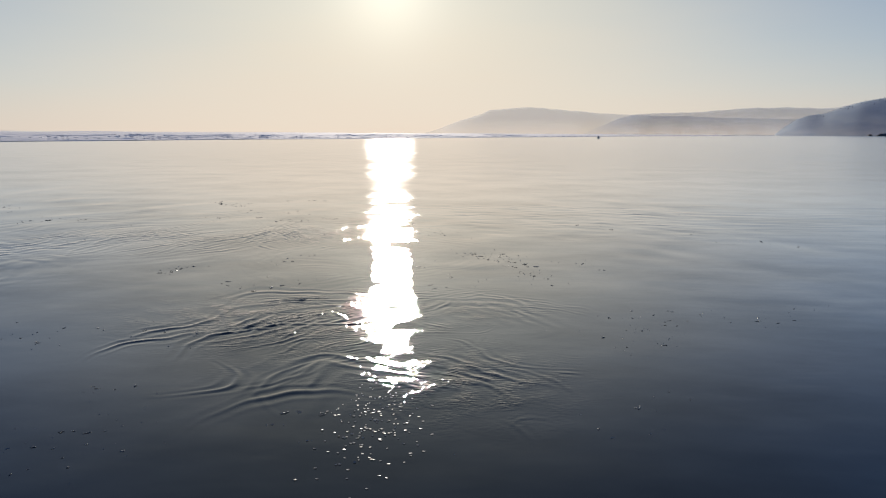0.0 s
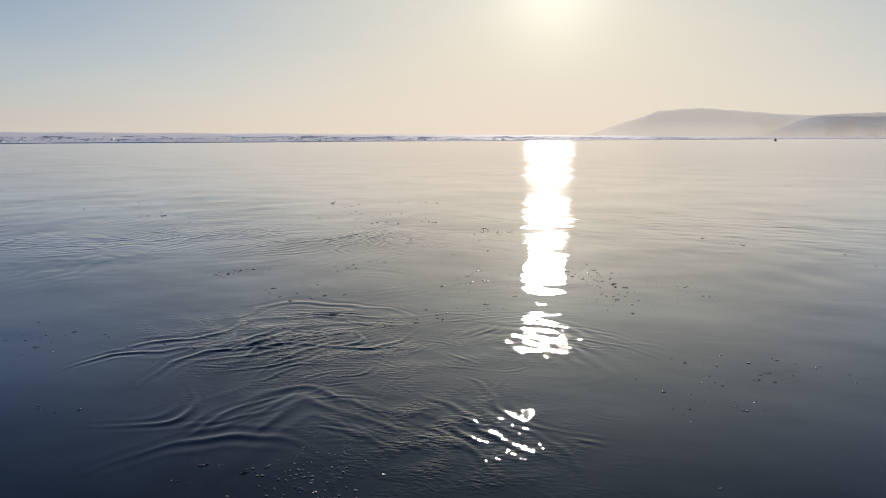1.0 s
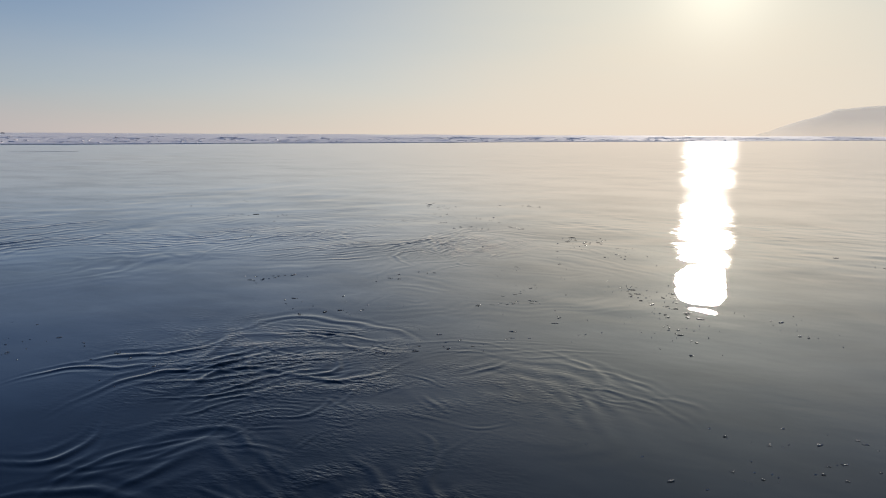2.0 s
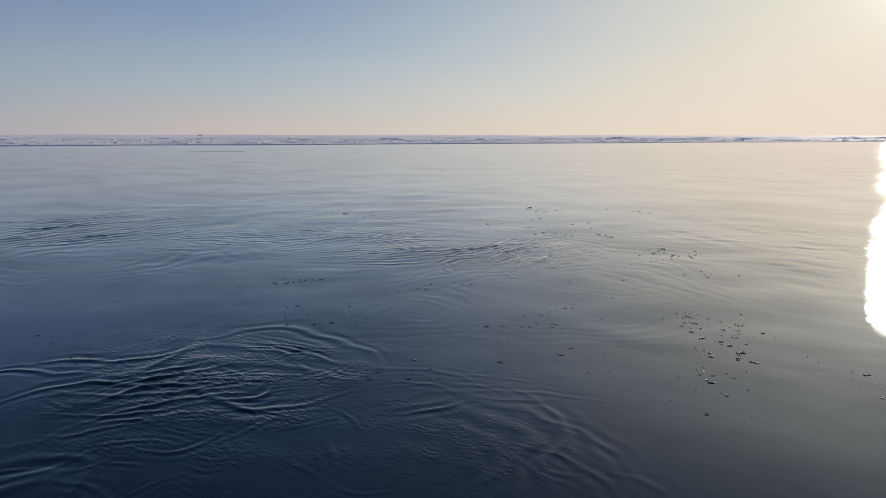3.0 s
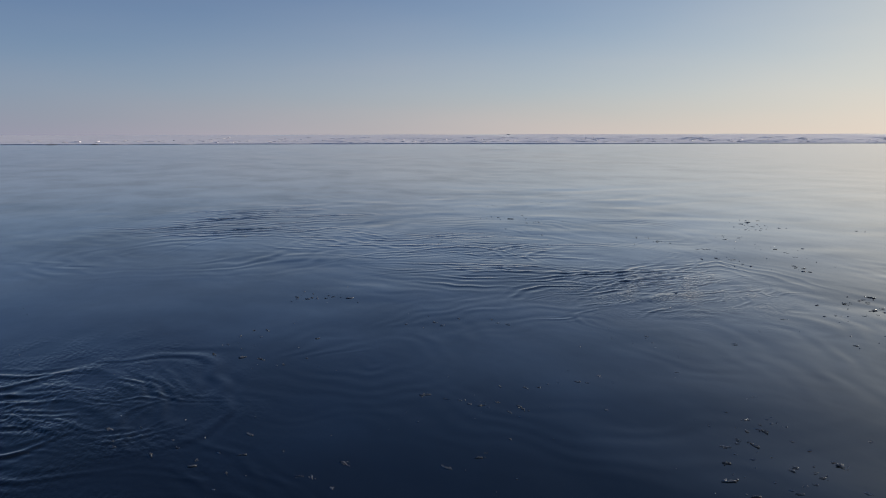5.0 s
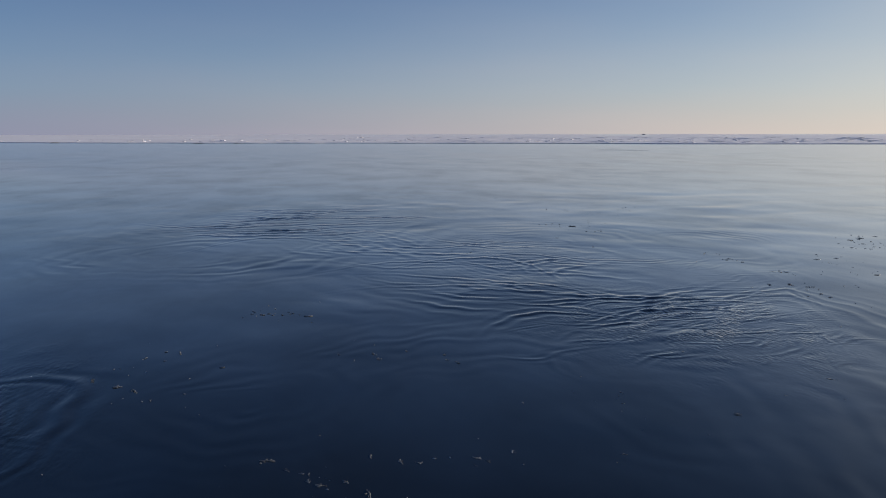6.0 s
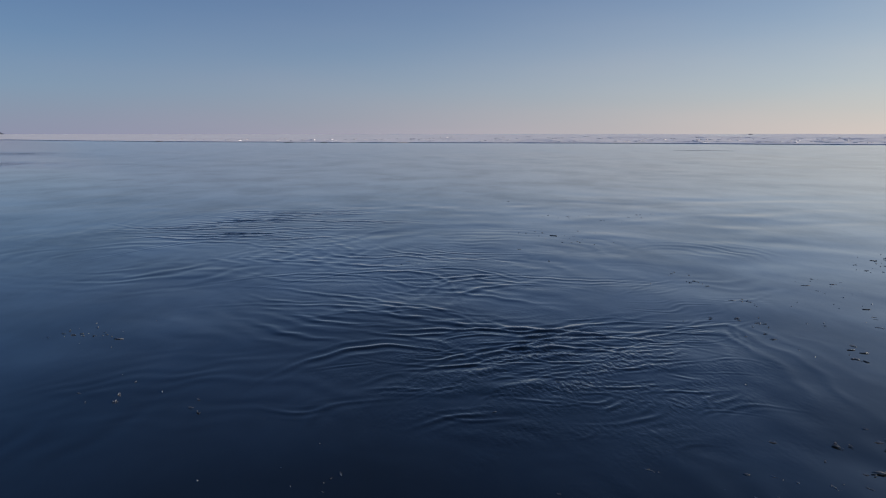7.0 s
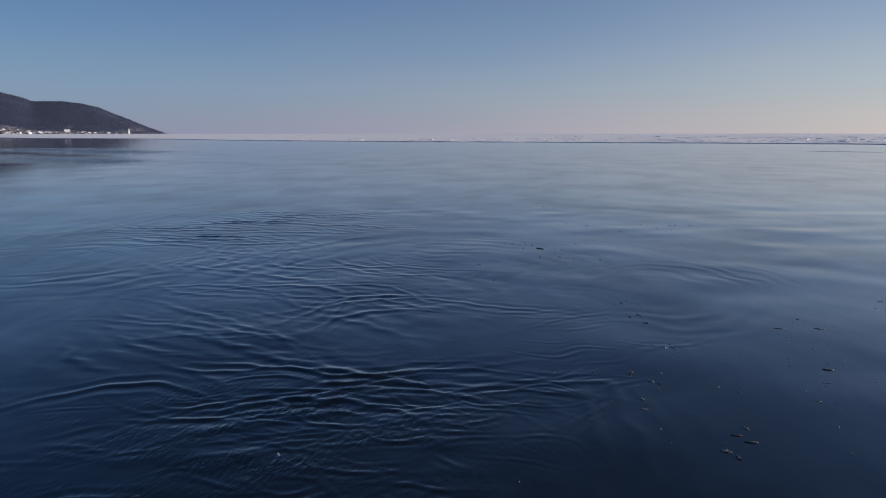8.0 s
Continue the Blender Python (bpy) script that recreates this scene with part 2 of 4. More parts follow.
def hill_material(name, low, high, clear, scale=0.012, haze_fade=0.0, clearings=False):
    """A wooded slope with haze put into its colour and alpha: clear is how much of the sky behind comes through."""
    mat, nodes, links, bsdf = material(name)
    n = noise_node(nodes, links, scale, 6, 0.65)
    colour = ramp_of(nodes, [(0.4, low), (0.72, high)])
    links.new(n.outputs["Fac"], colour.inputs["Fac"])
    links.new(colour.outputs["Color"], bsdf.inputs["Base Color"])
    bsdf.inputs["Roughness"].default_value = 0.9
    if clearings:
        # snow lies between the trees on the lower slope
        open_ground = noise_node(nodes, links, 0.007, 5, 0.7, (1.0, 1.0, 1.6))
        low_down = nodes.new("ShaderNodeTexCoord")
        level = nodes.new("ShaderNodeSeparateXYZ")
        links.new(low_down.outputs["Object"], level.inputs[0])
        foot = nodes.new("ShaderNodeMapRange")
        foot.inputs["From Min"].default_value, foot.inputs["From Max"].default_value = 10.0, 75.0
        foot.inputs["To Min"].default_value, foot.inputs["To Max"].default_value = 0.10, -0.12
        links.new(level.outputs["Z"], foot.inputs["Value"])
        total = nodes.new("ShaderNodeMath")
        links.new(open_ground.outputs["Fac"], total.inputs[0])
        links.new(foot.outputs["Result"], total.inputs[1])
        bare = nodes.new("ShaderNodeMapRange")
        bare.inputs["From Min"].default_value, bare.inputs["From Max"].default_value = 0.57, 0.72
        links.new(total.outputs[0], bare.inputs["Value"])
        snowy = nodes.new("ShaderNodeMix")
        snowy.data_type = "RGBA"
        links.new(bare.outputs["Result"], snowy.inputs["Factor"])
        links.new(colour.outputs["Color"], [i for i in snowy.inputs if i.name == "A" and i.type == "RGBA"][0])
        [i for i in snowy.inputs if i.name == "B" and i.type == "RGBA"][0].default_value = (0.36, 0.35, 0.42, 1)
        links.new([o for o in snowy.outputs if o.type == "RGBA"][0], bsdf.inputs["Base Color"])
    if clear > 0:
        # alpha falls towards the foot to imitate haze low over the ice
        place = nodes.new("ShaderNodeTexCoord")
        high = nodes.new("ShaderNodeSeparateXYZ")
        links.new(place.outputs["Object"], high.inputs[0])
        haze_alpha = nodes.new("ShaderNodeMapRange")
        haze_alpha.inputs["From Min"].default_value, haze_alpha.inputs["From Max"].default_value = 0.0, 90.0
        haze_alpha.inputs["To Min"].default_value = (1 - clear) * (1 - haze_fade)
        haze_alpha.inputs["To Max"].default_value = 1 - clear
        links.new(high.outputs["Z"], haze_alpha.inputs["Value"])
        links.new(haze_alpha.outputs["Result"], bsdf.inputs["Alpha"])
    return mat


def plain_material(name, dark, light, rough=0.7, scale=0.6):
    mat, nodes, links, bsdf = material(name)
    n = noise_node(nodes, links, scale, 4)
    colour = ramp_of(nodes, [(0.35, dark), (0.65, light)])
    links.new(n.outputs["Fac"], colour.inputs["Fac"])
    links.new(colour.outputs["Color"], bsdf.inputs["Base Color"])
    bsdf.inputs["Roughness"].default_value = rough
    return mat


WATER = water_material()
SNOW = snow_material()
SHELF_ICE = shelf_ice_material()
WET_EDGE = wet_edge_material()
CHIP = chip_material()
# aerial haze is put into these slope colours: bluer and paler with distance
WOODED = hill_material("hazed_wooded_slope", (0.026, 0.036, 0.078), (0.038, 0.048, 0.095), 0.20, clearings=True)
WOODS = hill_material("hazed_winter_woods", (0.028, 0.038, 0.080), (0.042, 0.052, 0.098), 0.20, 0.05)
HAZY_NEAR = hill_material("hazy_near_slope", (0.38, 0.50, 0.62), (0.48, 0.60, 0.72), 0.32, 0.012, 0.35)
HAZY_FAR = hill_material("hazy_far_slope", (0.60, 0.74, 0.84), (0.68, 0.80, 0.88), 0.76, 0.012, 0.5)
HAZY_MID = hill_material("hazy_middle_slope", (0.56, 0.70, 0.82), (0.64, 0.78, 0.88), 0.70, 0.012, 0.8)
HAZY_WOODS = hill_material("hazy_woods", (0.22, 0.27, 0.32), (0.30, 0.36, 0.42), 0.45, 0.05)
WHITE_WALL = plain_material("white_plaster", (0.66, 0.66, 0.66), (0.80, 0.79, 0.77))
RED_WALL = plain_material("red_boards", (0.17, 0.055, 0.065), (0.26, 0.085, 0.09))
TAN_WALL = plain_material("log_wall", (0.13, 0.10, 0.085), (0.22, 0.175, 0.145))
GREY_WALL = plain_material("grey_boards", (0.22, 0.22, 0.23), (0.36, 0.36, 0.37))
ROOF_SNOW = plain_material("snowy_roof", (0.60, 0.63, 0.68), (0.82, 0.83, 0.85))
ROOF_DARK = plain_material("dark_sheet_roof", (0.07, 0.07, 0.08), (0.14, 0.13, 0.14), 0.5)
DARK_ROCK = plain_material("wet_shore_rock", (0.04, 0.04, 0.045), (0.11, 0.11, 0.11), 0.6)

# ---------------------------------------------------------------- lake


def axis_steps(stretches, reach, growth=1.16):
    """Even steps in each stretch (start, step), then steps that grow, out to reach on both sides."""
    mid = [stretches[0][0]]
    for (_, step), (end, _) in zip(stretches, stretches[1:]):
        mid += list(np.linspace(mid[-1], end, max(2, round((end - mid[-1]) / step)))[1:])
    up, d = [], step
    while mid[-1] + sum(up) < reach:
        d *= growth
        up.append(d)
    down, d = [], step
    while mid[0] - sum(down) > -reach:
        d *= growth
        down.append(d)
    return np.array(list(mid[0] - np.cumsum(down))[::-1] + mid + list(mid[-1] + np.cumsum(up)))


def ring(x, y, cx, cy, radius, length, height, width, side=None, spread=1.0):
    """A train of round ripples about (cx, cy); side: the direction in degrees in which it is strongest."""
    a = np.arctan2(y - cy, x - cx)
    uneven = 0.10 * radius * np.sin(2 * a + cx * 5) + 0.05 * radius * np.sin(5 * a + cy * 9) + 0.05 * np.sin(3.1 * x + cy) * np.sin(2.7 * y + cx)
    r = np.hypot(x - cx, y - cy) + uneven
    h = height * np.exp(-((r - radius) / width) ** 2) * np.cos(2 * math.pi * (r - radius) / (length * (1 + 0.18 * np.sin(a + cy))))
    if side is None:
        return h * (0.15 + 0.85 * patches(x, y, 1.5, int(abs(cx * 37 + cy * 11)))) * (0.6 + 0.4 * np.sin(3 * a + cx * 3))
    return h * np.exp(-((1 - np.cos(a - radians(side))) / spread))


def wake(x, y, cx, cy, heading, length, height, reach, opening=55.0):
    """A slow bow wave: two curved arms behind (cx, cy), which moved in the direction heading (degrees)."""
    a = radians(heading)
    along = -((x - cx) * math.cos(a) + (y - cy) * math.sin(a))      # behind the bow
    across = -(x - cx) * math.sin(a) + (y - cy) * math.cos(a)
    behind = np.clip(along, 0, None)
    arm = np.sqrt(across ** 2 + 0.006) - behind * math.tan(radians(opening)) * (1 - 0.25 * np.clip(behind / reach, 0, 1.5)) \
        + 0.03 * np.sin(across * 4 + cy) + 0.02 * np.sin(along * 7 + cx)
    arm = arm * math.cos(radians(opening))
    fade = np.exp(-((np.abs(across) + 0.6 * behind) / reach) ** 2) * np.clip((along + 0.12) / 0.2, 0, 1)
    wave_len = length * (1 + 0.4 * (np.abs(across) + behind) / reach)
    bands = (2.2 * (0.5 + 0.5 * np.cos(2 * math.pi * arm / wave_len)) ** 2.2 - 0.7) * np.exp(-((arm + 0.6 * wave_len) / (1.8 * wave_len)) ** 2)
    return height * fade * bands * (0.4 + 0.6 * patches(x, y, 0.9, int(abs(cx * 50))))


def swell(x, y, count, low, high, slope, seed, lean=None):
    rng = np.random.RandomState(seed)
    h = np.zeros_like(x)
    for _ in range(count):
        wl = low * (high / low) ** rng.rand()
        a = rng.rand() * 2 * math.pi if lean is None else radians(lean + rng.randn() * 28)
        h += slope * wl / (2 * math.pi) / math.sqrt(count) * np.cos(
            2 * math.pi / wl * (x * math.cos(a) + y * math.sin(a)) + rng.rand() * 7)
    return h


def patches(x, y, size, seed):
    """A slow 0..1 field that lets ripples come and go."""
    rng = np.random.RandomState(seed)
    f = np.zeros_like(x)
    for _ in range(7):
        a, wl = rng.rand() * 6.28, size * (0.6 + rng.rand())
        f += np.cos(6.28 / wl * (x * math.cos(a) + y * math.sin(a)) + rng.rand() * 7)
    return np.clip(0.45 + f / 5, 0, 1)


# about x, y; radius, wave length, height, width of the train, and where it is strongest
RINGS = (
    (-1.05, 4.22, 0.68, 0.15, 0.0022, 0.10, 100, 0.30), (-0.62, 6.60, 0.90, 0.14, 0.0007, 0.35), (0.25, 4.10, 0.45, 0.13, 0.0010, 0.15, 65, 0.5),
    (-3.30, 7.10, 1.20, 0.24, 0.0010, 0.60), (-4.90, 6.50, 0.80, 0.26, 0.0011, 0.60), (-1.10, 5.60, 0.40, 0.12, 0.0006, 0.30),
    (-3.90, 7.70, 1.20, 0.24, 0.0011, 0.80), (-2.50, 8.20, 0.90, 0.19, 0.0005, 0.50), (-6.60, 6.10, 1.50, 0.32, 0.0012, 0.90),
    (-4.50, 5.05, 0.80, 0.22, 0.0014, 0.50), (-3.80, 9.45, 0.70, 0.19, 0.0007, 0.40), (-0.70, 7.50, 0.60, 0.15, 0.0006, 0.30))
# bow at x, y; heading, wave length, height, reach
WAKES = ((-1.45, 4.42, 150, 0.12, 0.0022, 0.9), (-0.62, 3.52, 114, 0.09, 0.0015, 0.7), (-2.10, 9.00, 135, 0.10, 0.0014, 1.1, 45),
         (-3.30, 7.75, 170, 0.14, 0.0010, 1.0))
# churned water about x, y; radius, shortest and longest wave, slope, and the way the waves run (None: all ways)
CHOPS = ((-0.85, 4.05, 0.45, 0.07, 0.24, 0.06, None), (-1.50, 7.90, 0.60, 0.08, 0.26, 0.07, 190), (-4.00, 7.70, 0.70, 0.10, 0.25, 0.035, 160))
# breeze-ruffled water about x, y; half length and half width, turn, amount
RUFFLES = ((-25.0, -8.5, 7.0, 1.2, 62, 2.0), (-37.0, -14.0, 9.0, 2.0, 62, 2.0), (20.0, 33.0, 6.0, 1.2, -31, 0.4), (26.0, 37.0, 6.0, 1.4, -31, 0.4))
# freshly stirred water about x, y; reach, amount
STIRRED = ((-0.75, 4.10, 0.65, 1.2), (0.12, 3.10, 0.40, 1.2), (-1.45, 4.30, 0.50, 0.8), (-1.55, 7.85, 0.65, 1.3), (-3.60, 7.60, 0.80, 0.4), (0.30, 4.40, 0.30, 0.6))


def warped(x, y, much, seed):
    """The plan, bent a little, so that no ripple runs as a clean curve."""
    rng = np.random.RandomState(seed)
    dx, dy = np.zeros_like(x), np.zeros_like(x)
    for _ in range(8):
        a, wl = rng.rand() * 6.28, 0.22 * 5.0 ** rng.rand()
        phase = 6.28 / wl * (x * math.cos(a) + y * math.sin(a))
        dx += much * wl * np.cos(phase + rng.rand() * 7)
        dy += much * wl * np.cos(phase + rng.rand() * 7)
    return x + dx, y + dy


class Wavelets:
    """Short crests laid on the water, each with its own way, length and bow."""

    def __init__(self, z, xs, ys):
        self.z, self.xs, self.ys, self.rng = z, xs, ys, np.random.RandomState(77)

    def add(self, count, about, reach, run, spread, length, wave, slope, peak=2.0):
        rng = self.rng
        for _ in range(count):
            px, py = about[0] + rng.randn() * reach[0] * 0.6, about[1] + rng.randn() * reach[1] * 0.6
            a = radians(run + rng.randn() * spread * 0.7)
            long_r, w = length * (0.5 + 0.8 * rng.rand()), wave * (0.75 + 0.6 * rng.rand())
            tall = slope * w / (2 * math.pi) * (0.4 + 0.9 * rng.rand())
            bow, kink = rng.randn() * 0.35 / long_r, rng.rand() * 6
            i0, i1 = np.searchsorted(self.xs, (px - 2.2 * long_r, px + 2.2 * long_r))
            j0, j1 = np.searchsorted(self.ys, (py - 2.2 * long_r, py + 2.2 * long_r))
            x, y = np.meshgrid(self.xs[i0:i1] - px, self.ys[j0:j1] - py)
            u, v = x * math.cos(a) + y * math.sin(a), -x * math.sin(a) + y * math.cos(a)
            v = v + bow * u * u + 0.16 * w * np.sin(u * 9 + kink) + 0.08 * w * np.sin(u * 31 + 2 * kink)
            crest = 2.2 * (0.5 + 0.5 * np.cos(np.clip(2 * math.pi * v / w, -14, 14))) ** peak - 0.7
            self.z[j0:j1, i0:i1] += tall * crest * np.exp(-(u / long_r) ** 2 - (v / (0.8 * w)) ** 2)

    def fan(self, bow, heading, lines, gap, slope, length, opening):
        """Fine ripples that run side by side from a moving bow."""
        for k in range(lines):
            out = 0.10 + k * gap
            a = radians(heading + opening)
            self.add(1, (bow[0] + out * math.cos(a), bow[1] + out * math.sin(a)), (0.01, 0.01), heading + 0.62 * opening, 3,
                     length * (0.6 + 0.4 * k / lines), gap, slope * (1 - 0.6 * k / lines), 1.4)


def add_wavelets(z, xs, ys):
    w = Wavelets(z, xs, ys)
    # the stirred water behind the bow waves of the cove
    w.add(60, (-0.90, 4.10), (0.52, 0.42), 46, 36, 0.14, 0.050, 0.11)
    w.add(14, (-1.30, 3.95), (0.50, 0.35), 60, 25, 0.24, 0.085, 0.15)
    w.add(30, (-0.55, 3.70), (0.40, 0.35), 20, 60, 0.09, 0.040, 0.12)
    w.add(8, (-0.15, 4.80), (0.30, 0.20), 25, 12, 0.26, 0.06, 0.04)
    w.add(6, (-1.00, 4.70), (0.25, 0.08), 12, 10, 0.20, 0.07, 0.12)
    w.add(5, (-0.75, 4.55), (0.20, 0.08), -5, 10, 0.16, 0.06, 0.10)
    w.add(10, (0.55, 4.55), (0.30, 0.20), -20, 25, 0.20, 0.07, 0.06)
    w.add(40, (0.14, 3.05), (0.34, 0.36), 150, 40, 0.10, 0.045, 0.065)
    w.add(8, (0.18, 3.25), (0.22, 0.20), 140, 14, 0.24, 0.075, 0.10)
    w.add(7, (-0.75, 3.05), (0.20, 0.25), 60, 16, 0.24, 0.075, 0.12)
    w.fan((-0.45, 3.10), 320, 9, 0.040, 0.11, 0.24, 30)
    w.fan((-1.20, 4.35), 330, 11, 0.040, 0.10, 0.26, -35)
    w.fan((-0.60, 3.45), 300, 10, 0.038, 0.10, 0.24, 35)
    # the stirred water of the north side
    w.add(30, (-1.75, 8.25), (0.35, 0.50), 96, 18, 0.15, 0.048, 0.13)
    w.add(56, (-1.50, 7.80), (0.50, 0.65), 104, 26, 0.12, 0.046, 0.13)
    w.add(24, (-1.45, 8.10), (0.40, 0.35), 80, 60, 0.08, 0.036, 0.10)
    w.add(12, (-2.05, 7.90), (0.25, 0.60), 98, 10, 0.34, 0.09, 0.15)
    w.add(3, (-1.65, 7.65), (0.06, 0.10), 112, 6, 0.35, 0.08, 0.10)
    w.fan((-2.15, 9.00), 300, 9, 0.045, 0.09, 0.24, 40)
    w.fan((-2.15, 9.00), 330, 9, 0.045, 0.07, 0.22, -50)
    # single long crests
    for about, run, length, wave, slope in (
            ((-1.92, 7.80), 106, 0.42, 0.09, 0.13), ((-1.50, 7.12), 128, 0.20, 0.09, 0.09), ((-1.20, 6.90), 136, 0.16, 0.09, 0.08),
            ((-3.45, 7.75), 117, 0.36, 0.11, 0.09), ((-3.25, 7.65), 130, 0.55, 0.13, 0.10), ((-3.05, 7.75), 127, 0.50, 0.12, 0.07),
            ((-2.20, 7.65), 66, 0.50, 0.14, 0.08)):
        w.add(1, about, (0.01, 0.01), run, 2, length, wave, slope)
    # lazy ripples further out
    w.add(24, (-3.50, 7.50), (1.10, 0.70), 66, 9, 0.44, 0.13, 0.065)
    w.add(44, (-6.60, 5.90), (1.20, 1.00), 82, 10, 0.50, 0.16, 0.065)
    w.add(30, (-4.90, 6.50), (0.90, 0.50), 30, 18, 0.36, 0.14, 0.035)
    w.add(18, (-2.60, 6.90), (0.80, 0.60), 60, 9, 0.44, 0.11, 0.065)
    w.add(12, (-2.60, 8.90), (0.50, 0.40), 110, 18, 0.26, 0.07, 0.05)


def build_lake():
    xs = axis_steps(((-7.6, 0.016), (-2.6, 0.0095), (0.6, 0.016), (3.0, 0.016)), 4800)
    ys = axis_steps(((1.7, 0.016), (3.0, 0.0095), (5.2, 0.016), (7.0, 0.0095), (8.9, 0.016), (10.6, 0.016)), 4800)
    x, y = np.meshgrid(xs, ys)
    near = np.clip((x + 14) / 5, 0, 1) * np.clip((10 - x) / 5, 0, 1) * np.clip((y + 5) / 5, 0, 1) * np.clip((20 - y) / 5, 0, 1)
    z = swell(x, y, 9, 0.9, 2.6, 0.005, 5) + swell(x, y, 14, 0.25, 0.8, 0.007, 8) * patches(x, y, 2.6, 2) ** 1.5 \
        + swell(x, y, 18, 0.45, 1.5, 0.018, 21, 176) * patches(x, y, 1.7, 12) * np.clip((y - 4.6) / 2.5, 0, 1) \
        + swell(x, y, 22, 0.14, 0.45, 0.038, 33, 88) * (0.25 + 0.75 * patches(x, y, 0.9, 14)) * np.clip((y - 7.0) / 2.5, 0, 1) * np.clip((x + 2.0) / 1.2, 0, 1)
    for cx, cy, size, low, high, slope, lean in CHOPS:
        near_it = np.exp(-((x - cx) ** 2 + (y - cy) ** 2) / size ** 2)
        at = near_it > 0.005
        z[at] += swell(x[at], y[at], 24, low, high, slope, int(abs(cx * 100)), lean) * near_it[at] * patches(x[at], y[at], 0.5, int(abs(cy * 10)))
    for r in RINGS:
        at = np.hypot(x - r[0], y - r[1]) < r[2] * 1.3 + 2.4 * r[5]
        z[at] += ring(*warped(x[at], y[at], 0.035, 31), *r)
    for w in WAKES:
        at = np.hypot(x - w[0], y - w[1]) < 2.6 * w[5]
        z[at] += wake(*warped(x[at], y[at], 0.030, 32), *w)
    add_wavelets(z, xs, ys)
    z = z * near
    ruffle = np.zeros_like(x)
    for cx, cy, long_r, short_r, turn, much in RUFFLES:
        a = radians(turn)
        u, v = (x - cx) * math.cos(a) + (y - cy) * math.sin(a), -(x - cx) * math.sin(a) + (y - cy) * math.cos(a)
        ruffle += much * np.exp(-(u / long_r) ** 2 - (v / short_r) ** 2) * (0.25 + 0.75 * patches(x, y, 0.9 * short_r, int(abs(cx * 31))))
    churn = np.zeros_like(x)
    for cx, cy, size, much in STIRRED:
        churn += much * np.exp(-((x - cx) ** 2 + (y - cy) ** 2) / size ** 2) * (0.1 + 0.9 * patches(x, y, 0.5 * size, int(abs(cx * 71))))
    lee = np.clip((8.3 + 0.41 * x - y) / (0.5 + 0.1 * np.abs(x)), 0, 1) * np.clip((-x - 6) / 10, 0, 1)
    ny, nx = x.shape
    me = bpy.data.meshes.new("lake")
    me.vertices.add(nx * ny)
    me.vertices.foreach_set("co", np.stack([x, y, z], -1).astype(np.float32).ravel())
    i = (np.arange(ny - 1)[:, None] * nx + np.arange(nx - 1)[None, :]).ravel()
    quads = np.stack([i, i + 1, i + 1 + nx, i + nx], -1).astype(np.int32)
    me.loops.add(quads.size)
    me.loops.foreach_set("vertex_index", quads.ravel())
    me.polygons.add(len(quads))
    me.polygons.foreach_set("loop_start", np.arange(0, quads.size, 4, dtype=np.int32))
    me.update(calc_edges=True)
    me.polygons.foreach_set("use_smooth", np.ones(len(quads), dtype=bool))
    me.attributes.new("ruffle", "FLOAT", "POINT").data.foreach_set("value", ruffle.astype(np.float32).ravel())
    me.attributes.new("churn", "FLOAT", "POINT").data.foreach_set("value", churn.astype(np.float32).ravel())
    me.attributes.new("lee", "FLOAT", "POINT").data.foreach_set("value", lee.astype(np.float32).ravel())
    me.materials.append(WATER)
    ob = new("water", me)
    tagged(ob, "calm dark lake water with faint ripples under a low sun", "water", kind="structure")
    return ob


build_lake()

# ---------------------------------------------------------------- shelf of ice

# the edge of the ice against the open water
EDGE = ((2600, 4000), (700, 1500), (290, 690), (120, 405), (46, 258), (0, 168), (-20, 127), (-34, 104), (-42, 84), (-53, 61),
        (-63, 43), (-73, 23), (-80.5, 2.5), (-96, -26), (-124, -55), (-166, -116), (-330, -290), (-700, -640), (-2400, -2100))


def edge_points(step_count=26):
    pts = []
    n = len(EDGE)
    for k in range(n - 1):
        p = [Vector((*EDGE[min(max(k + o, 0), n - 1)], 0)) for o in (-1, 0, 1, 2)]
        for s in range(step_count):
            t = s / step_count
            q = 0.5 * ((2 * p[1]) + (p[2] - p[0]) * t + (2 * p[0] - 5 * p[1] + 4 * p[2] - p[3]) * t * t
                       + (3 * p[1] - p[0] - 3 * p[2] + p[3]) * t ** 3)
            if -400 < q.x < 200 and q.y < 500:
                q += Vector((noise.noise(q * 0.35), noise.noise(q * 0.35 + Vector((9, 4, 2))), 0)) * 0.9
                q += Vector((noise.noise(q * 0.05), noise.noise(q * 0.05 + Vector((3, 7, 1))), 0)) * 2.0
            pts.append(q)
    return pts


EDGE_LINE = edge_points()
SHELF = 0.075


